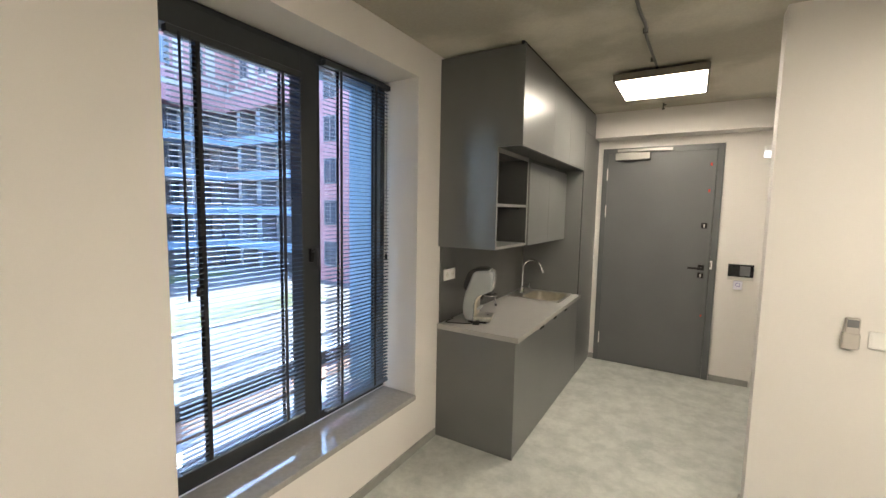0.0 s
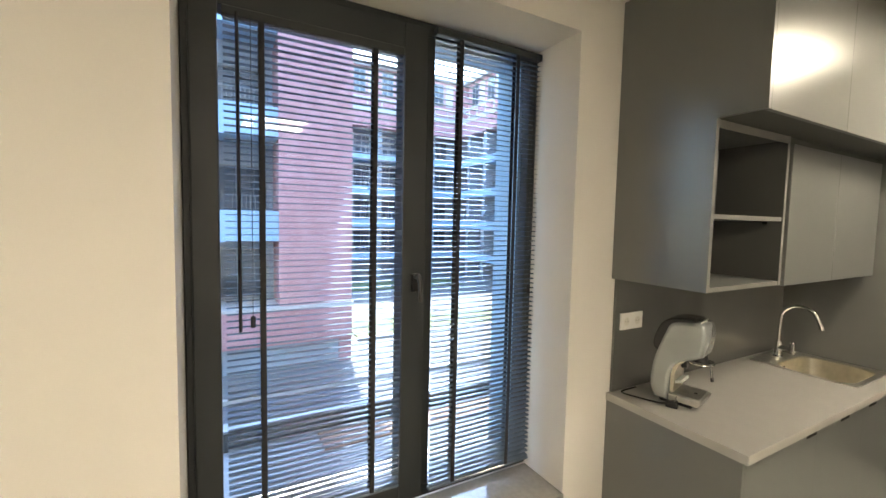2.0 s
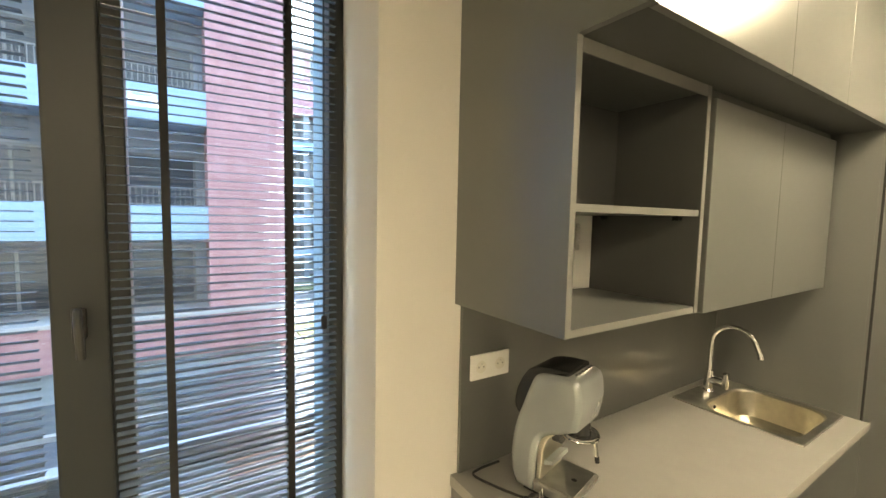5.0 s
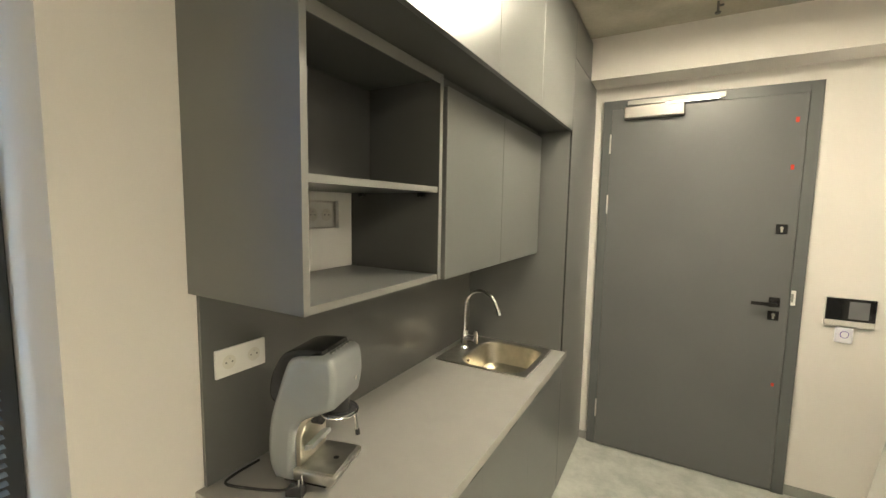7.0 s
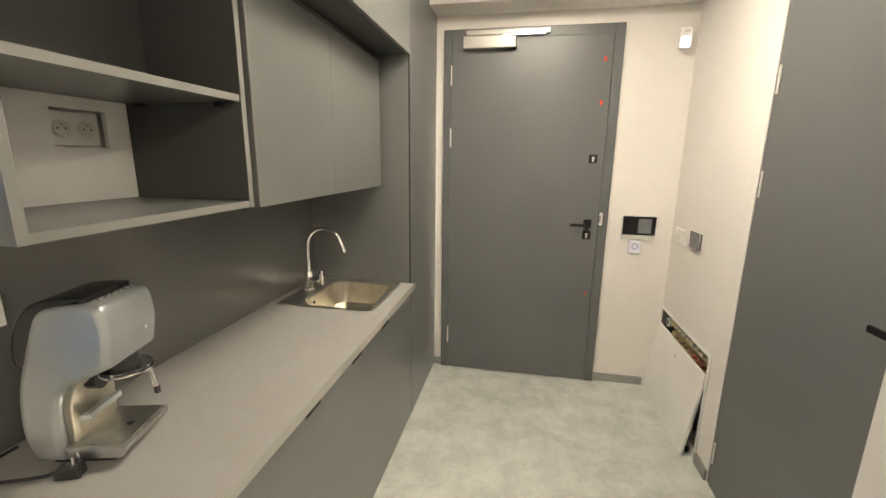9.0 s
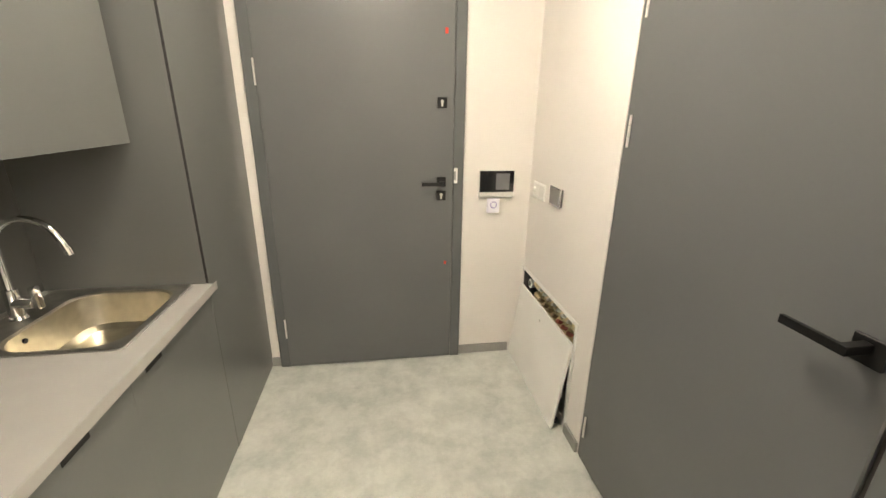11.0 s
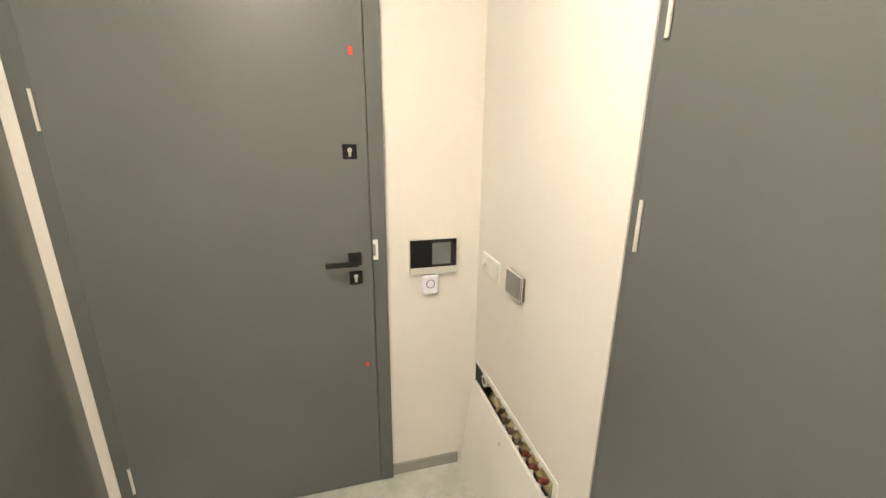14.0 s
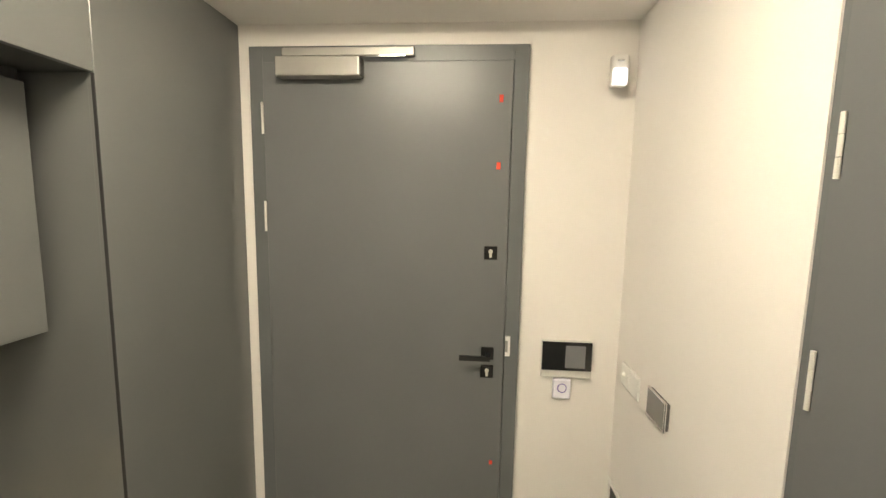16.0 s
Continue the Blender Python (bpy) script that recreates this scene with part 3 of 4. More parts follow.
tank = curve2([(-0.176, 0.225), (-0.196, 0.255), (-0.188, 0.31), (-0.166, 0.356), (-0.135, 0.381), (-0.085, 0.391), (-0.03, 0.392)]) + [(-0.028, 0.379), (-0.11, 0.36), (-0.138, 0.32), (-0.16, 0.235)]
part("top_cover", profile(tank, 0.074, 0.01), COFFEE_BLACK, coffee, "glossy black cover and water tank", True)
tray = [(-0.118, 0.02), (-0.118, 0.05), (0.002, 0.05), (0.011, 0.046), (0.009, 0.034), (-0.002, 0.02)]
part("drip_tray", profile(tray, 0.083, 0.005), STEEL, coffee, "", True)
part("tray_plate", profile([(-0.111, 0.0505), (-0.111, 0.0525), (0.003, 0.0525), (0.003, 0.0505)], 0.074, 0), STEEL, coffee, "scratched steel tray plate")
part("tray_hole", cyl(COFFEE @ Vector((-0.03, 0.0, 0.0524)), COFFEE @ Vector((-0.03, 0.0, 0.0532)), 0.008, n=14), DARKGAP, coffee)
part("column", profile([(-0.117, 0.053), (-0.117, 0.2), (-0.06, 0.206), (-0.085, 0.18), (-0.1, 0.14), (-0.103, 0.053)], 0.068, 0.004), BOWL, coffee, "warm bright steel back plate", True)
part("ledge", profile([(-0.104, 0.088), (-0.104, 0.104), (-0.076, 0.112), (-0.074, 0.1)], 0.05, 0.002), COFFEE_LIGHT, coffee)
part("group_head", cyl(COFFEE @ Vector((-0.085, -0.02, 0.185)), COFFEE @ Vector((-0.06, -0.02, 0.185)), 0.024, n=20), COFFEE_BLACK, coffee, "", True)
part("filter_holder", cyl(COFFEE @ Vector((-0.018, 0, 0.204)), COFFEE @ Vector((-0.018, 0, 0.236)), 0.03, 0.026, 28), COFFEE_BLACK, coffee, "", True)
rimring = [COFFEE @ Vector((-0.018 + 0.051 * math.cos(6.2832 * k / 28), 0.051 * math.sin(6.2832 * k / 28), 0.197)) for k in range(29)]
part("dish", cyl(COFFEE @ Vector((-0.018, 0, 0.193)), COFFEE @ Vector((-0.018, 0, 0.206)), 0.03, 0.0505, 28), COFFEE_BLACK, coffee, "", True)
part("chrome_ring", tube(rimring, 0.0035, 8, False), CHROME, coffee, "chrome ring", True)
part("steam_spout", tube([COFFEE @ Vector(q) for q in ((0.012, 0.03, 0.195), (0.016, 0.032, 0.16), (0.02, 0.034, 0.125))], [0.006, 0.005, 0.006], 10), CHROME, coffee, "", True)
part("spout_tip", cyl(COFFEE @ Vector((0.0195, 0.034, 0.13)), COFFEE @ Vector((0.0215, 0.034, 0.113)), 0.0068, n=10), COFFEE_BLACK, coffee)
part("badge", cyl(COFFEE @ Vector((0.010, 0.035, 0.285)), COFFEE @ Vector((0.0160, 0.035, 0.285)), 0.006, n=12), CHROME, coffee)
for k in range(6):
    y = -0.05 + 0.02 * k
    part("cup_rail_knob", cyl(COFFEE @ Vector((-0.016, y, 0.378)), COFFEE @ Vector((-0.014, y, 0.386)), 0.004, n=8), CHROME, coffee)
cable = thing("power_cable", (-1.25, 2.4, 0.8215), "black power cable lying on the worktop with its plug", "cable")
part("lead", tube(smooth_path([(-1.352, 2.47, 0.826), (-1.352, 2.39, 0.826), (-1.335, 2.352, 0.826), (-1.26, 2.375, 0.826), (-1.19, 2.405, 0.827), (-1.165, 2.418, 0.832)], 6), 0.0038, 8), COFFEE_BLACK, cable, "", True)
part("plug", profile([(-0.03, 0.0), (-0.028, 0.02), (0.0, 0.03), (0.016, 0.03), (0.018, 0.0)], 0.016, 0.004, Matrix.Translation((-1.135, 2.428, 0.822)) @ pose(0, 0, 0, 0, 0, 22)), COFFEE_BLACK, cable, "", True)
for d in (-0.009, 0.009):
    part("plug_pin", cyl((-1.128 - 0.37 * d, 2.431 + 0.93 * d, 0.85), (-1.128 - 0.37 * d, 2.431 + 0.93 * d, 0.872), 0.0024, n=10), CHROME, cable)


# ---- entrance door ----
door = thing("door_1", (-0.2, 4.6, 0), "dark grey closed entrance door with black fittings", "door", "structure")
part("door_frame", boxes((-0.744, -0.69, 4.592, 4.70, 0, 2.296), (0.28, 0.336, 4.592, 4.70, 0, 2.296), (-0.69, 0.28, 4.592, 4.70, 2.238, 2.296), bevel=0.001), DOORFRAME, door)
part("door_leaf", boxes((-0.6888, 0.2775, 4.588, 4.65, 0.006, 2.2368), bevel=0.0015), DOOR, door)

# ---- bathroom door ----
door2 = thing("door_2", (0.74, 3.24, 0), "dark grey closed inner door with a black lever", "door", "structure")
part("door_frame", boxes((0.738, 0.84, 3.722, 3.739, 0, 2.125), (0.733, 0.84, 2.735, 2.7995, 0, 2.125), (0.738, 0.84, 2.797, 3.722, 2.105, 2.125), bevel=0.002), DOORFRAME, door2)
# dark brown fill stands in for the gap between leaf and frame
part("rebate", boxes((0.742, 0.80, 2.7997, 2.8105, 0.006, 2.102)), REBATE_GAP, door2, "dark strip standing in for the gap in the rebate")
part("door_leaf", boxes((0.731, 0.771, 2.811, 3.718, 0.006, 2.102), bevel=0.003), DOOR, door2)

# ---- sockets over the worktop ----
def double_socket(name, x, y0, z0, w, h, label, group="", back=0.0):
    so = thing(name, (x, y0 + w / 2, z0), label, "socket", group=group)
    part("plate", boxes((x, x + 0.009, y0, y0 + w, z0, z0 + h), bevel=0.002, segments=2), PLASTIC, so)
    if back:
        part("wall_box", boxes((x - back, x, y0 + 0.01, y0 + w - 0.01, z0 + 0.01, z0 + h - 0.01)), PLASTIC, so)
    for k in (0.25, 0.75):
        c = (y0 + w * k, z0 + h / 2)
        part("well", cyl((x + 0.0085, *c), (x + 0.0098, *c), h * 0.25, n=24), CREAM, so)
        for d in (-0.0095, 0.0095):
            part("contact_hole", cyl((x + 0.0097, c[0] + d, c[1]), (x + 0.0102, c[0] + d, c[1]), 0.0023, n=10), DARKGAP, so)
        part("earth_pin", cyl((x + 0.0097, c[0], c[1] + 0.011), (x + 0.014, c[0], c[1] + 0.011), 0.0022, n=8), STEEL, so)
    return so


double_socket("double_socket", BX + 0.001, 2.352, 1.118, 0.155, 0.08, "white double power socket on the splashback")
double_socket("double_socket", -1.353, 2.656, 1.526, 0.126, 0.086, "white double power socket set behind the white shelf back", back=0.0315)

# ---- fittings of the entrance door ----
YF = 4.588
for z in (0.20, 1.582, 1.965):
    part("hinge", cyl((-0.692, YF - 0.006, z), (-0.692, YF - 0.006, z + 0.12), 0.0048, n=12), HINGE, door, "bright steel hinge", True)
closer = thing("door_closer", (-0.45, 4.56, 2.148), "silver overhead door closer with its slide rail", "door closer")
part("closer_body", boxes((-0.614, -0.293, 4.535, YF, 2.170, 2.242), bevel=0.006, segments=2), ALU, closer)
part("slide_rail", boxes((-0.602, -0.093, 4.568, 4.5915, 2.252, 2.283), bevel=0.003), ALU, closer)
part("arm", boxes((-0.52, -0.125, 4.557, 4.570, 2.244, 2.251), bevel=0.002), CHROME, closer)
part("end_cap", boxes((-0.293, -0.288, 4.538, YF, 2.173, 2.239), bevel=0.002), DARKALU, closer)


def lock_plate(x, z, parent):
    p = part("lock_plate", boxes((x - 0.025, x + 0.025, YF - 0.008, YF, z - 0.026, z + 0.026), bevel=0.002), BLACK, parent)
    part("key_hole", cyl((x, YF - 0.0095, z + 0.006), (x, YF - 0.0078, z + 0.006), 0.0085, n=16), STEEL, p)
    part("cylinder_tail", boxes((x - 0.005, x + 0.005, YF - 0.0094, YF - 0.0078, z - 0.018, z + 0.004)), STEEL, p)


lock_plate(0.213, 1.516, door)
lock_plate(0.212, 1.032, door)
handle = part("door_handle", boxes((0.187, 0.237, YF - 0.008, YF, 1.082, 1.134), bevel=0.002), BLACK, door)
part("lever", prism([(0.222, YF - 0.008), (0.222, 4.532), (0.10, 4.532), (0.10, 4.543), (0.204, 4.543), (0.204, YF - 0.008)], 1.093, 1.112, 0.0012), BLACK, handle)
for x, z, w, h in ((0.236, 2.10, 0.015, 0.028), (0.233, 1.851, 0.015, 0.027), (0.240, 0.636, 0.013, 0.018)):
    part("marker_sticker", boxes((x - w / 2, x + w / 2, YF - 0.0012, YF - 0.0002, z - h / 2, z + h / 2), bevel=0.0004), RED, door, "small red marker sticker")
contact = thing("door_contact", (0.292, 4.594, 1.10), "small white alarm contact on the door frame", "sensor")
part("contact_body", boxes((0.282, 0.302, 4.580, 4.5915, 1.10, 1.183), bevel=0.003, segments=2), PLASTIC, contact)
part("contact_gap", boxes((0.2815, 0.292, 4.5795, 4.5805, 1.118, 1.165)), SKIRT, contact)

# ---- intercom, bell, presence detector ----
inter = thing("video_intercom", (0.53, 4.61, 1.014), "white video intercom with a black screen", "intercom")
part("case", boxes((0.430, 0.630, 4.598, DY - 0.0005, 1.014, 1.166), bevel=0.004, segments=2), CASE, inter)
part("screen_glass", boxes((0.432, 0.628, 4.5945, 4.5985, 1.046, 1.164), bevel=0.001), GLOSSBLACK, inter)
part("screen", boxes((0.524, 0.602, 4.5938, 4.5946, 1.058, 1.150)), SCREEN, inter, "dark grey display")
bell = thing("wireless_chime", (0.517, 4.61, 0.93), "small white chime button with a violet ring", "doorbell")
part("chime_body", boxes((0.481, 0.553, 4.596, DY - 0.0005, 0.924, 1.008), bevel=0.009, segments=3), CHIME, bell)
part("ring", tube([(0.517 + 0.017 * math.cos(6.2832 * k / 24), 4.5955, 0.971 + 0.018 * math.sin(6.2832 * k / 24)) for k in range(25)], 0.0018, 6, False), VIOLET, bell, "thin violet ring", True)
pir = thing("presence_detector", (0.66, 4.58, 2.13), "white presence detector in the corner under the beam", "sensor")
part("bracket", boxes((0.655, 0.695, 4.585, DY - 0.0005, 2.17, 2.25), bevel=0.004), WALL, pir)
part("sensor_slot", boxes((0.64, 0.662, 4.5455, 4.549, 2.218, 2.224), bevel=0.001), CHROME, pir, "small bright sensor slot")
part("housing", boxes((0.622, 0.682, 4.548, 4.588, 2.135, 2.245), bevel=0.014, segments=3), WALL, pir)
part("lens", boxes((0.6235, 0.6725, 4.528, 4.555, 2.136, 2.192), bevel=0.012, segments=4), LENS_SHINE, pir, "milky curved lens, its bright reflection given as glow")

# ---- right corridor wall ----
sw = thing("light_switch", (0.73, 4.47, 1.04), "white double switch and socket plate with a round plug-in", "switch")
part("plate", boxes((0.729, RX - 0.0005, 4.385, 4.55, 1.029, 1.116), bevel=0.005, segments=2), PLASTIC, sw)
part("rocker", boxes((0.7265, 0.7295, 4.39, 4.465, 1.035, 1.110), bevel=0.0015), PLASTIC, sw)
part("rocker", boxes((0.7265, 0.7295, 4.47, 4.545, 1.035, 1.110), bevel=0.0015), PLASTIC, sw)
part("round_knob", cyl((0.728, 4.515, 1.074), (0.716, 4.515, 1.074), 0.016, 0.010, 20), PLASTIC, sw, "", True)
thermo = thing("wall_thermostat", (0.72, 4.24, 1.04), "silver-framed touch thermostat on the corridor wall", "thermostat")
part("back_box", boxes((0.724, RX - 0.0005, 4.169, 4.288, 1.047, 1.133), bevel=0.003), DARKALU, thermo)
part("frame", boxes((0.717, 0.724, 4.165, 4.292, 1.043, 1.137), bevel=0.002), CHROME, thermo)
part("display", boxes((0.7162, 0.7172, 4.173, 4.284, 1.05, 1.131)), SCREENPALE, thermo, "pale grey glass display")

# ---- heating manifold in its wall box, with the cover leaning against it ----
man = thing("manifold_box", (0.80, 4.25, 0.05), "open white wall box with brass heating manifold", "manifold")
part("box_flange", boxes(*[(RX - 0.004, RX - 0.0005, *d) for d in ((3.872, 3.897, 0.02, 0.588), (4.60, 4.617, 0.02, 0.588), (3.897, 4.60, 0.567, 0.588))]), WHITEMETAL, man)
part("box_liner", boxes((RX, 0.858, 3.901, 3.906, 0.052, 0.567), (RX, 0.858, 4.594, 4.599, 0.052, 0.567), (0.853, 0.858, 3.906, 4.594, 0.052, 0.567), (RX, 0.853, 3.906, 4.594, 0.563, 0.567)), DARKALU, man)
part("supply_bar", cyl((0.785, 3.94, 0.51), (0.785, 4.50, 0.51), 0.024, n=16), MANIFOLD, man, "brass supply bar", True)
part("return_bar", cyl((0.79, 3.96, 0.44), (0.79, 4.50, 0.44), 0.022, n=16), MANIFOLD, man, "brass return bar", True)
for k in range(7):
    y = 4.00 + 0.062 * k
    part("valve_cap", cyl((0.765, y, 0.525), (0.745, y, 0.533), 0.010, 0.009, 14), CREAM, man, "small valve cap", True)
    part("valve_stem", cyl((0.785, y + 0.03, 0.51), (0.757, y + 0.03, 0.505), 0.009, n=10), BRONZE, man, "dull brass collar", True)
    part("flow_cap", cyl((0.785, y, 0.45), (0.752, y, 0.47), 0.011, n=12), REDCAP if k < 3 else BRONZE, man, "red flow cap" if k < 3 else "dull brass flow cap", True)
    part("pipe", cyl((0.79, y, 0.05), (0.79, y, 0.38), 0.008, n=8), PLASTIC, man, "", True)
gauge = part("gauge", cyl((0.775, 4.535, 0.50), (0.752, 4.535, 0.50), 0.028, n=22), PLASTIC, man, "round white pressure gauge", True)
part("dial", cyl((0.7525, 4.535, 0.50), (0.7508, 4.535, 0.50), 0.017, n=18), SCREEN, gauge, "dark gauge dial", True)
part("gauge_stem", cyl((0.80, 4.52, 0.49), (0.775, 4.535, 0.50), 0.009, n=10), BRASS, man, "", True)
LEAN = Matrix.Translation((0.668, 4.25, 0.001)) @ pose(0, 0, 0, 0, 7.2, 0)
cover = thing("manifold_cover", (0.67, 4.25, 0), "white steel cover plate leaning against the open wall box", "cover plate")
bm = boxes((-0.0, 0.014, -0.352, 0.358, 0.0, 0.472), bevel=0.003)
bmesh.ops.transform(bm, matrix=LEAN, verts=bm.verts[:])
part("plate", bm, WHITEMETAL, cover)
bm = cyl((-0.003, 0.01, 0.40), (0.0, 0.01, 0.40), 0.008, n=14)
bmesh.ops.transform(bm, matrix=LEAN, verts=bm.verts[:])
part("lock", bm, STEEL, cover)
for z in (0.03, 0.38):
    bm = boxes((0.014, 0.034, -0.35, -0.335, z, z + 0.03), bevel=0.002)
    bmesh.ops.transform(bm, matrix=LEAN, verts=bm.verts[:])
    part("latch", bm, BLACK, cover)

# ---- fittings of the inner door ----
for z in (0.13, 1.368, 1.763):
    knuckles = bmesh.new()
    for low, high in ((0.0, 0.034), (0.0355, 0.0705), (0.072, 0.106)):
        cyl((0.7265, 3.698, z + low), (0.7265, 3.698, z + high), 0.0044, n=12, bm=knuckles)
    part("hinge", knuckles, HINGE, door2, "bright steel hinge", True)
h2 = part("door_handle", boxes((0.722, 0.731, 2.838, 2.894, 1.066, 1.118), bevel=0.0007), BLACK, door2)
part("lever", prism([(0.722, 2.858), (0.664, 2.858), (0.664, 2.983), (0.674, 2.983), (0.674, 2.876), (0.722, 2.876)], 1.091, 1.109, 0.0012), BLACK, h2)

# ---- ceiling details ----
con = thing("conduit", (-0.17, 2.0, 2.6), "grey conduit pipe clipped along the concrete ceiling", "conduit")
part("pipe", tube(smooth_path([(-0.16, 3.12, 2.612), (-0.172, 2.75, 2.612), (-0.178, 2.5, 2.612), (-0.168, 2.38, 2.612), (-0.18, 2.0, 2.612), (-0.18, 0.2, 2.612)], 5), 0.0085, 10), DARKALU, con, "", True)
for y in (2.95, 2.46, 1.6):
    part("clip", boxes((-0.188, -0.162, y - 0.006, y + 0.006, 2.601, CZ - 0.0005), bevel=0.002), DARKALU, con)
spr = thing("sprinkler_head", (-0.18, 4.21, 2.57), "small dark metal sprinkler head under the ceiling", "sprinkler")
part("stem", cyl((-0.18, 4.21, 2.575), (-0.18, 4.21, CZ - 0.0005), 0.006, n=12), DARKALU, spr, "", True)
part("side_pipe", cyl((-0.18, 4.21, 2.608), (-0.158, 4.218, 2.612), 0.006, n=10), DARKALU, spr, "", True)
part("deflector", cyl((-0.18, 4.21, 2.57), (-0.18, 4.21, 2.578), 0.011, 0.014, 16), DARKALU, spr, "", True)

# ---- room side of the partition ----
rem = thing("remote_control", (0.78, 2.49, 0.999), "white air-conditioner remote in a wall holder", "remote control")
part("holder", boxes((0.748, 0.814, 2.478, 2.5045, 0.999, 1.08), bevel=0.012, segments=3), REMOTE, rem)
part("remote_body", boxes((0.757, 0.81, 2.482, 2.502, 1.016, 1.15), bevel=0.008, segments=3), REMOTE, rem)
part("remote_screen", boxes((0.763, 0.804, 2.4808, 2.4822, 1.106, 1.142)), SCREEN, rem)
sw2 = thing("wall_switch", (0.89, 2.5, 1.013), "white wall switch on the partition wall", "switch")
part("plate", boxes((0.844, 0.926, 2.494, 2.5045, 1.013, 1.094), bevel=0.005, segments=3), PLASTIC, sw2)
part("rocker", boxes((0.854, 0.916, 2.4915, 2.4942, 1.023, 1.084), bevel=0.001), PLASTIC, sw2)

# ---- lamps ----
def ceiling_lamp(x, y, label):
    lamp = thing("ceiling_light", (x, y, 2.56), label, "ceiling light", group="square ceiling lights")
    part("housing", boxes(*[(x + p, x + q, y + r, y + s, 2.556, 2.602) for p, q, r, s in ((-0.295, -0.281, -0.28, 0.28), (0.281, 0.295, -0.28, 0.28), (-0.295, 0.295, -0.294, -0.28), (-0.295, 0.295, 0.28, 0.294))]), HOUSING, lamp)
    part("top_plate", boxes((x - 0.28, x + 0.28, y - 0.279, y + 0.279, 2.594, 2.602)), HOUSING, lamp)
    part("mounting_plate", boxes((x - 0.18, x + 0.18, y - 0.18, y + 0.18, 2.602, CZ - 0.001)), HOUSING, lamp)
    part("diffuser", boxes((x - 0.28, x + 0.28, y - 0.279, y + 0.279, 2.5545, 2.562)), PANEL, lamp)
    return lamp


ceiling_lamp(-0.145, 3.41, "square flat ceiling light, switched on, grey frame")
ceiling_lamp(1.23, 1.19, "square flat ceiling light, switched on, grey frame")
ceiling_lamp(2.5, -0.55, "square flat ceiling light, switched on, grey frame")
# unseen lamp, added as fill light for the south end of the room
ceiling_lamp(1.0, -1.9, "square flat ceiling light, switched on, grey frame")

# ---- courtyard outside the window ----
GZ = -3.1
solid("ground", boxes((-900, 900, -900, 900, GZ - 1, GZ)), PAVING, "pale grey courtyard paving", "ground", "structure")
solid("lawn", boxes((-18.6, -15.6, 5.5, 15, GZ, GZ + 0.06), (-29.5, -26.5, 6, 17, GZ, GZ + 0.06)), GRASS, "green lawn strips in the courtyard", "lawn", "stuff")
solid("kerb", boxes((-15.55, -15.4, 5.4, 15.1, GZ, GZ + 0.12), (-11.55, -11.4, -20, 18, GZ, GZ + 0.12)), PALE, "pale concrete kerb along the paving", "kerb", "structure")


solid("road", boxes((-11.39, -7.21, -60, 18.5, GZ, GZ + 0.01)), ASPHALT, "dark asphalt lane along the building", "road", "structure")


def facade_window(parent, axis, at, c, z, w, h, out):
    """A window on a wall along y (axis 'y', plane x = at) or along x (axis 'x', plane y = at)."""
    def b(u0, u1, d0, d1, z0, z1):
        d0, d1 = sorted((at + out * d0, at + out * d1))
        return (d0, d1, u0, u1, z0, z1) if axis == "y" else (u0, u1, d0, d1, z0, z1)
    f = 0.07
    win = part("window", boxes(b(c - w / 2, c - w / 2 + f, 0, 0.06, z, z + h), b(c + w / 2 - f, c + w / 2, 0, 0.06, z, z + h), b(c - w / 2 + f, c + w / 2 - f, 0, 0.06, z, z + f), b(c - w / 2 + f, c + w / 2 - f, 0, 0.06, z + h - f, z + h), b(c - f / 2, c + f / 2, 0, 0.05, z + f, z + h - f)), RAILING, parent)
    part("pane", boxes(b(c - w / 2 + f, c + w / 2 - f, 0.005, 0.03, z + f, z + h - f)), PANE, win)
    return win


opp = thing("apartment_building", (-14, -6, GZ), "red brick apartment building with recessed blue-grey balconies", "building")
X1, YE = -13.5, 4.57
part("wall", boxes((-22, X1 - 1.5, -20, YE - 0.02, GZ, 15.6)), RECESS, opp)
part("end_wall", boxes((-22, X1 - 0.02, YE - 0.4, YE, GZ, 15.8)), BRICK, opp)
part("roof", boxes((-22.2, X1 + 0.2, -20.2, YE + 0.2, 15.8, 16.1)), PALE, opp)
PIERS = [(2.31, YE), (-0.8, 0.13)] + [(-0.8 - 3.1 * k, 0.13 - 3.1 * k) for k in range(1, 6)]
for ya, yb in PIERS:
    part("pier", boxes((X1 - 1.5, X1, ya, yb, GZ + 1.9, 15.8)), BRICK, opp)
part("plinth_band", boxes((X1 - 1.5, X1 + 0.06, -20, YE, -2.3, -1.2)), BRICK, opp)
part("plinth_ledge", boxes((X1 - 1.5, X1 + 0.1, -20, YE + 0.04, -1.2, -1.1)), PALE, opp)
part("plinth_wall", boxes((X1 - 1.5, X1 - 0.1, -20, YE, GZ, -2.3)), RECESS, opp)
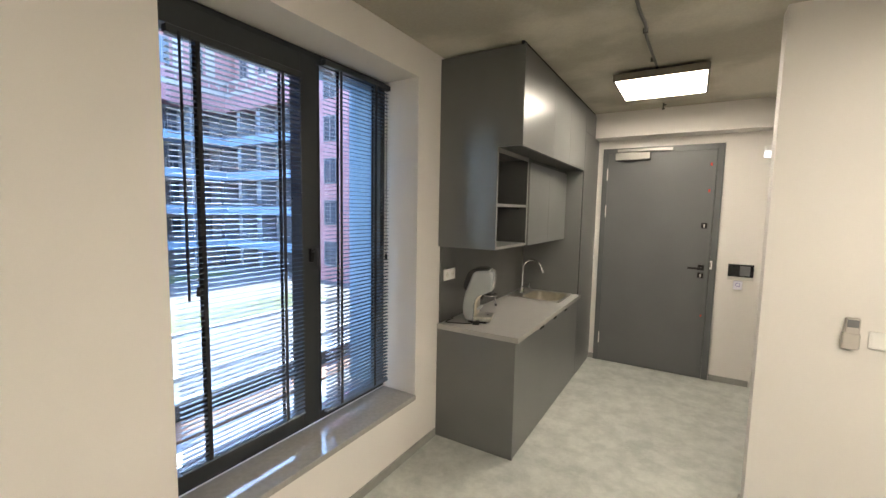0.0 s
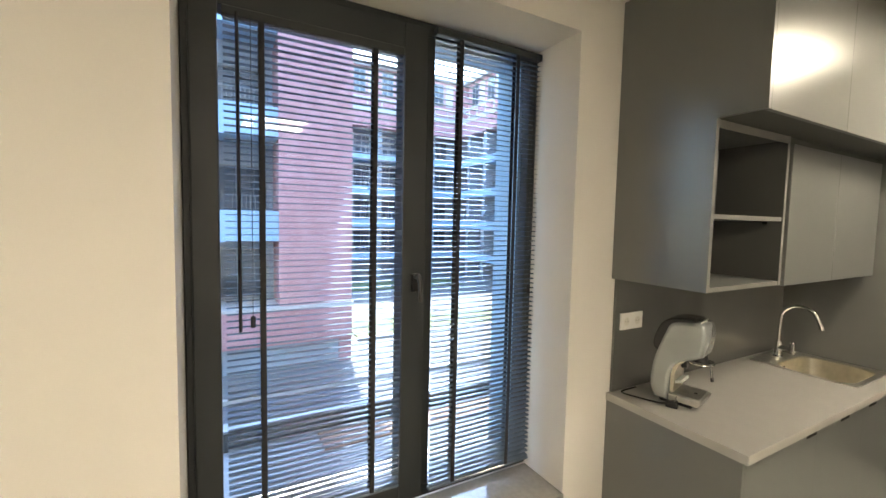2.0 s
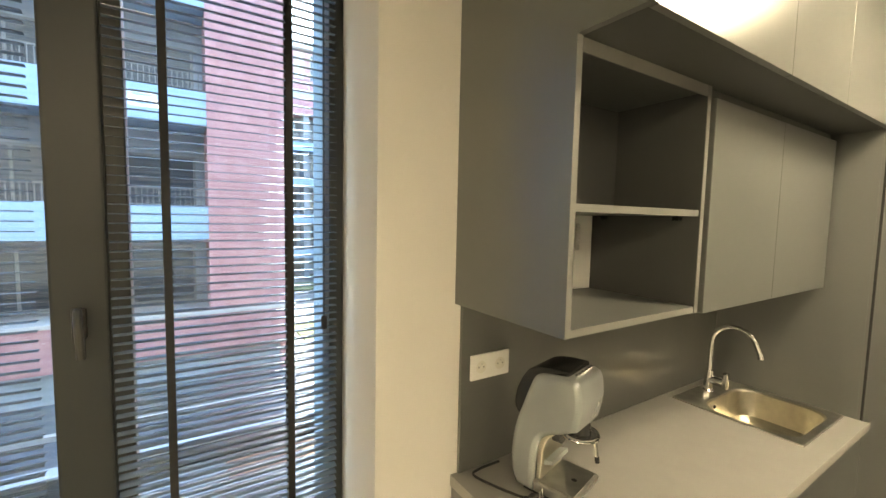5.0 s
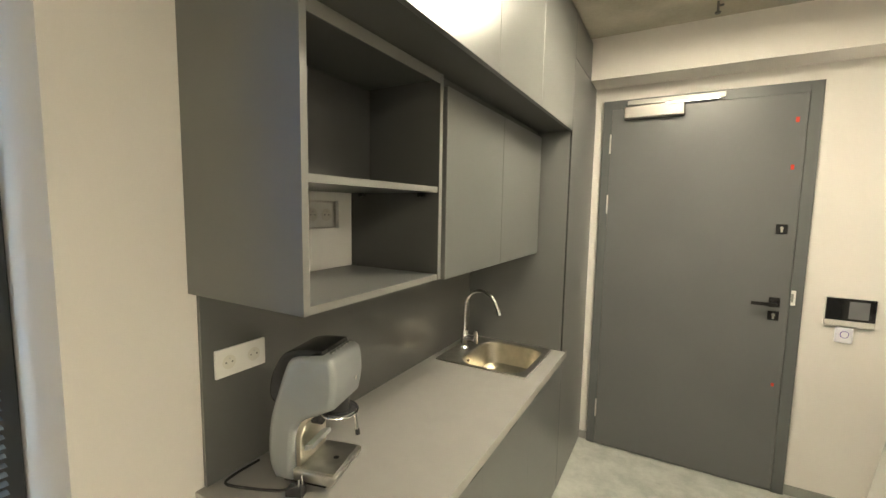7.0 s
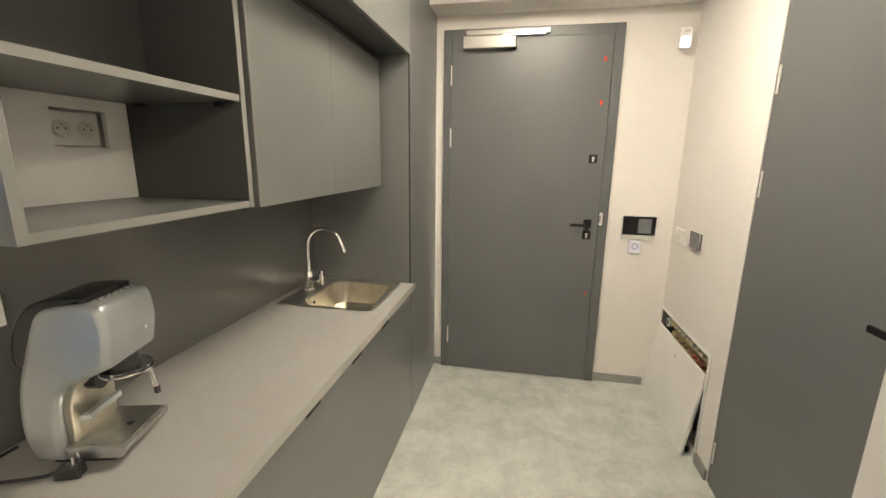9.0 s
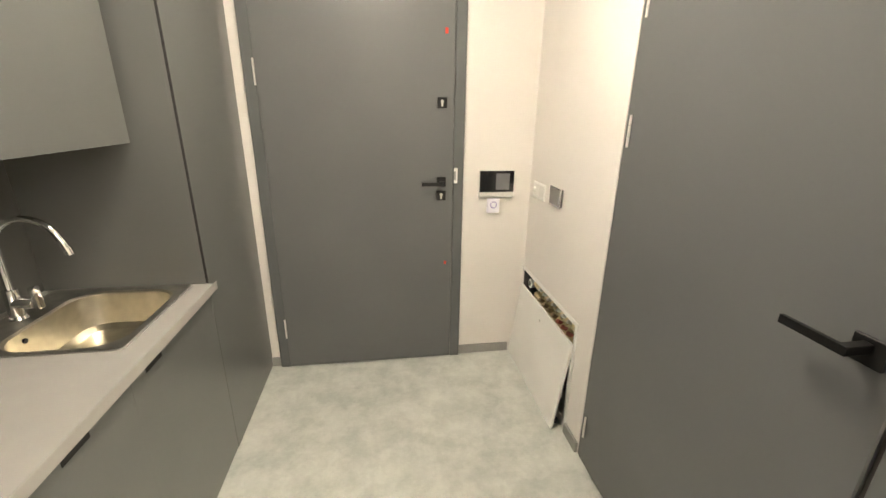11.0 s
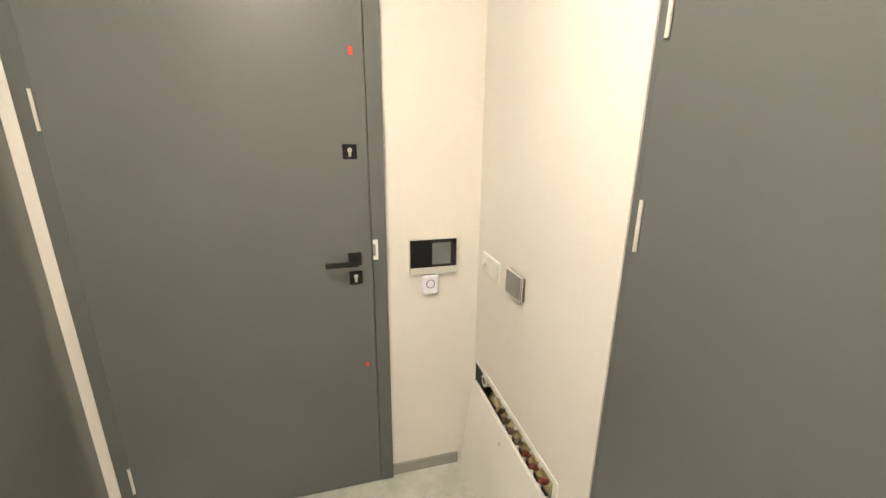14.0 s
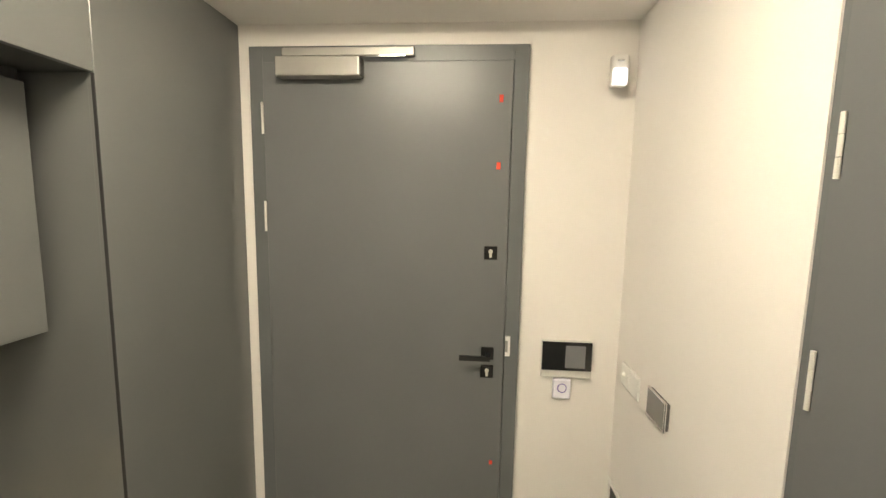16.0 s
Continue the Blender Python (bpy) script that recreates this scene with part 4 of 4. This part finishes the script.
for k in range(0, 5):
    zb = 0.9 + 3.1 * k
    for (ya, _), (_, yb) in zip(PIERS, PIERS[1:]):
        bal = part("balcony", boxes((X1 - 1.48, X1 - 0.04, yb + 0.002, ya - 0.002, zb, zb + 0.25), (X1 - 0.14, X1 - 0.04, yb + 0.002, ya - 0.002, zb + 0.25, zb + 0.92)), BAND, opp)
        bars = [(X1 - 0.1, X1 - 0.075, yb + 0.08 + 0.12 * i, yb + 0.10 + 0.12 * i, zb + 0.92, zb + 1.35) for i in range(int((ya - yb - 0.1) / 0.12))]
        part("railing", boxes(*bars, (X1 - 0.105, X1 - 0.07, yb + 0.002, ya - 0.002, zb + 1.35, zb + 1.39)), RAILING, bal)
        facade_window(opp, "y", X1 - 1.5, (ya + yb) / 2, zb + 0.28, 1.7, 2.1, 1)
for (ya, _), (_, yb) in zip(PIERS, PIERS[1:]):
    facade_window(opp, "y", X1 - 1.5, (ya + yb) / 2, -1.05, 1.6, 1.7, 1)

X2, YW = -32.0, 19.5


def spaced(a, b, step):
    return [a + step * k for k in range(int((b - a) / step))]


def block(parent, axis, at, u0, u1, back, out, tail=0.0):
    """Courtyard front of the long block: balcony bands, red parapet, terrace and set-back top floor."""
    def b(a0, a1, d0, d1, z0, z1):
        d0, d1 = sorted((at + out * d0, at + out * d1))
        return (d0, d1, a0, a1, z0, z1) if axis == "y" else (a0, a1, d0, d1, z0, z1)
    part("wall", boxes(b(u0, u1 + tail, -back, -1.6, GZ, 11.0)), RECESS, parent)
    part("red_parapet", boxes(b(u0, u1, -1.6, 0, 9.0, 10.1)), BRICK, parent)
    part("roof_terrace", boxes(b(u0, u1, -back, -0.1, 10.2, 10.5)), PALE, parent)
    part("terrace_rail", boxes(b(u0, u1, -0.15, -0.05, 11.15, 11.3), *[b(u, u + 0.08, -0.13, -0.07, 10.1, 11.15) for u in spaced(u0 + 0.3, u1, 1.2)]), PALE, parent)
    part("penthouse", boxes(b(u0, u1 + tail, -back, -1.7, 10.5, 14.2)), BRICK, parent)
    part("roof", boxes(b(u0, u1 + tail, -back, -1.3, 14.2, 14.5)), PALE, parent)
    for k in range(4):
        zb = 6.35 - 2.65 * k
        bal = part("balcony", boxes(b(u0, u1, -1.6, 0, zb, zb + 0.2), b(u0, u1, -0.12, 0, zb + 0.2, zb + 0.62)), BAND, parent)
        part("railing", boxes(b(u0, u1, -0.09, -0.03, zb + 1.1, zb + 1.16), *[b(u, u + 0.05, -0.08, -0.04, zb + 0.62, zb + 1.1) for u in spaced(u0 + 0.2, u1, 0.45)]), RAILING, bal)
    n = int((u1 - u0) / 2.4)
    for k in range(n):
        u = u0 + (k + 0.5) * (u1 - u0) / n
        part("pier", boxes(b(u - 1.35, u - 0.95, -1.6, -0.3, GZ, 9.0)), RECESS, parent)
        facade_window(parent, axis, at - out * 1.7, u, 12.0, 1.0, 1.9, out)
        part("white_panel", boxes(b(u + 0.75, u + 1.45, -1.7, -1.62, 12.0, 13.95)), PALE, parent)
        for j in range(4):
            facade_window(parent, axis, at - out * 1.6, u + 0.15, 7.0 - 2.65 * j, 1.4, 1.75, out)


far = thing("apartment_building", (-34, 11, GZ), "long apartment block with blue-grey balcony bands and red top floor", "building")
block(far, "y", X2, 0.0, YW, 9.0, 1, 8.8)
corner_wing = thing("apartment_building", (-28, 24, GZ), "apartment wing with blue-grey balcony bands and red top floor", "building")
block(corner_wing, "x", YW, X2 - 1.28, -23.5, 9.0, -1)
wing = thing("apartment_building", (-14, 24, GZ), "red brick wing closing the courtyard with small windows", "building")
part("wall", boxes((-23.48, -3, YW - 0.6, YW + 9, GZ, 14.3)), BRICK, wing)
part("roof", boxes((-23.6, -2.9, YW - 0.75, YW + 9, 14.3, 14.6)), PALE, wing)
for k in range(6):
    z = -2.6 + 2.65 * k
    for i in range(8):
        facade_window(wing, "x", YW - 0.6, -22.3 + 2.5 * i, z + 0.5, 1.1, 1.6, -1)

# unseen front sheet, added to hold sky light off the facades opposite
own = thing("street_front", (-1.8, 0, GZ), "unseen grey outer front around the room, added to cut sky light outside", "building", "structure")
for d in ((-20, YW - 0.7, 2.84, 13.5), (-20, YW - 0.7, GZ, -0.21), (-20, -3.21, -0.21, 2.84), (4.81, YW - 0.7, -0.21, 2.84)):
    part("front_wall", boxes((-1.95, -1.65, *d)), RECESS, own)

# added slab, out of sight: stops direct sun from entering the window
solid("sun_block_slab", boxes((-5.3, -1.952, -3.5, 7.0, 5.88, 6.08)), BAND, "unseen slab added above the window to keep the sun out", "balcony", "structure")

solid("outer_reveal", boxes((-1.96, -1.736, Y1 - 0.012, Y1 - 0.001, Z0, Z1), (-1.96, -1.736, Y0 + 0.001, Y0 + 0.012, Z0, Z1), (-1.96, -1.736, Y0 + 0.012, Y1 - 0.012, Z1 - 0.012, Z1 - 0.001)), BAND, "blue-grey rendered outer window reveal", "window reveal", "structure")

low = thing("lower_roof", (-4, 1, GZ), "pale flat roof of the storey below with a dark edge", "roof", "structure")
part("roof_slab", boxes((-7.0, -1.952, -9, 12, -2.25, -2.0)), ROOFING, low)
part("front_wall", boxes((-7.15, -6.95, -9, 12, GZ, -2.25)), RECESS, low)
part("roof_edge", boxes((-7.2, -7.0, -9, 12, -2.25, -1.69), bevel=0.01), WINFRAME, low, "dark metal roof edge")
part("edge_capping", boxes((-7.24, -6.97, -9, 12, -1.69, -1.65), bevel=0.008), RECESS, low, "grey metal capping")
part("deck_strip", boxes((-6.96, -6.35, 2.1, 12, -2.0, -1.95), bevel=0.008), DECK, low, "brown timber deck strip")
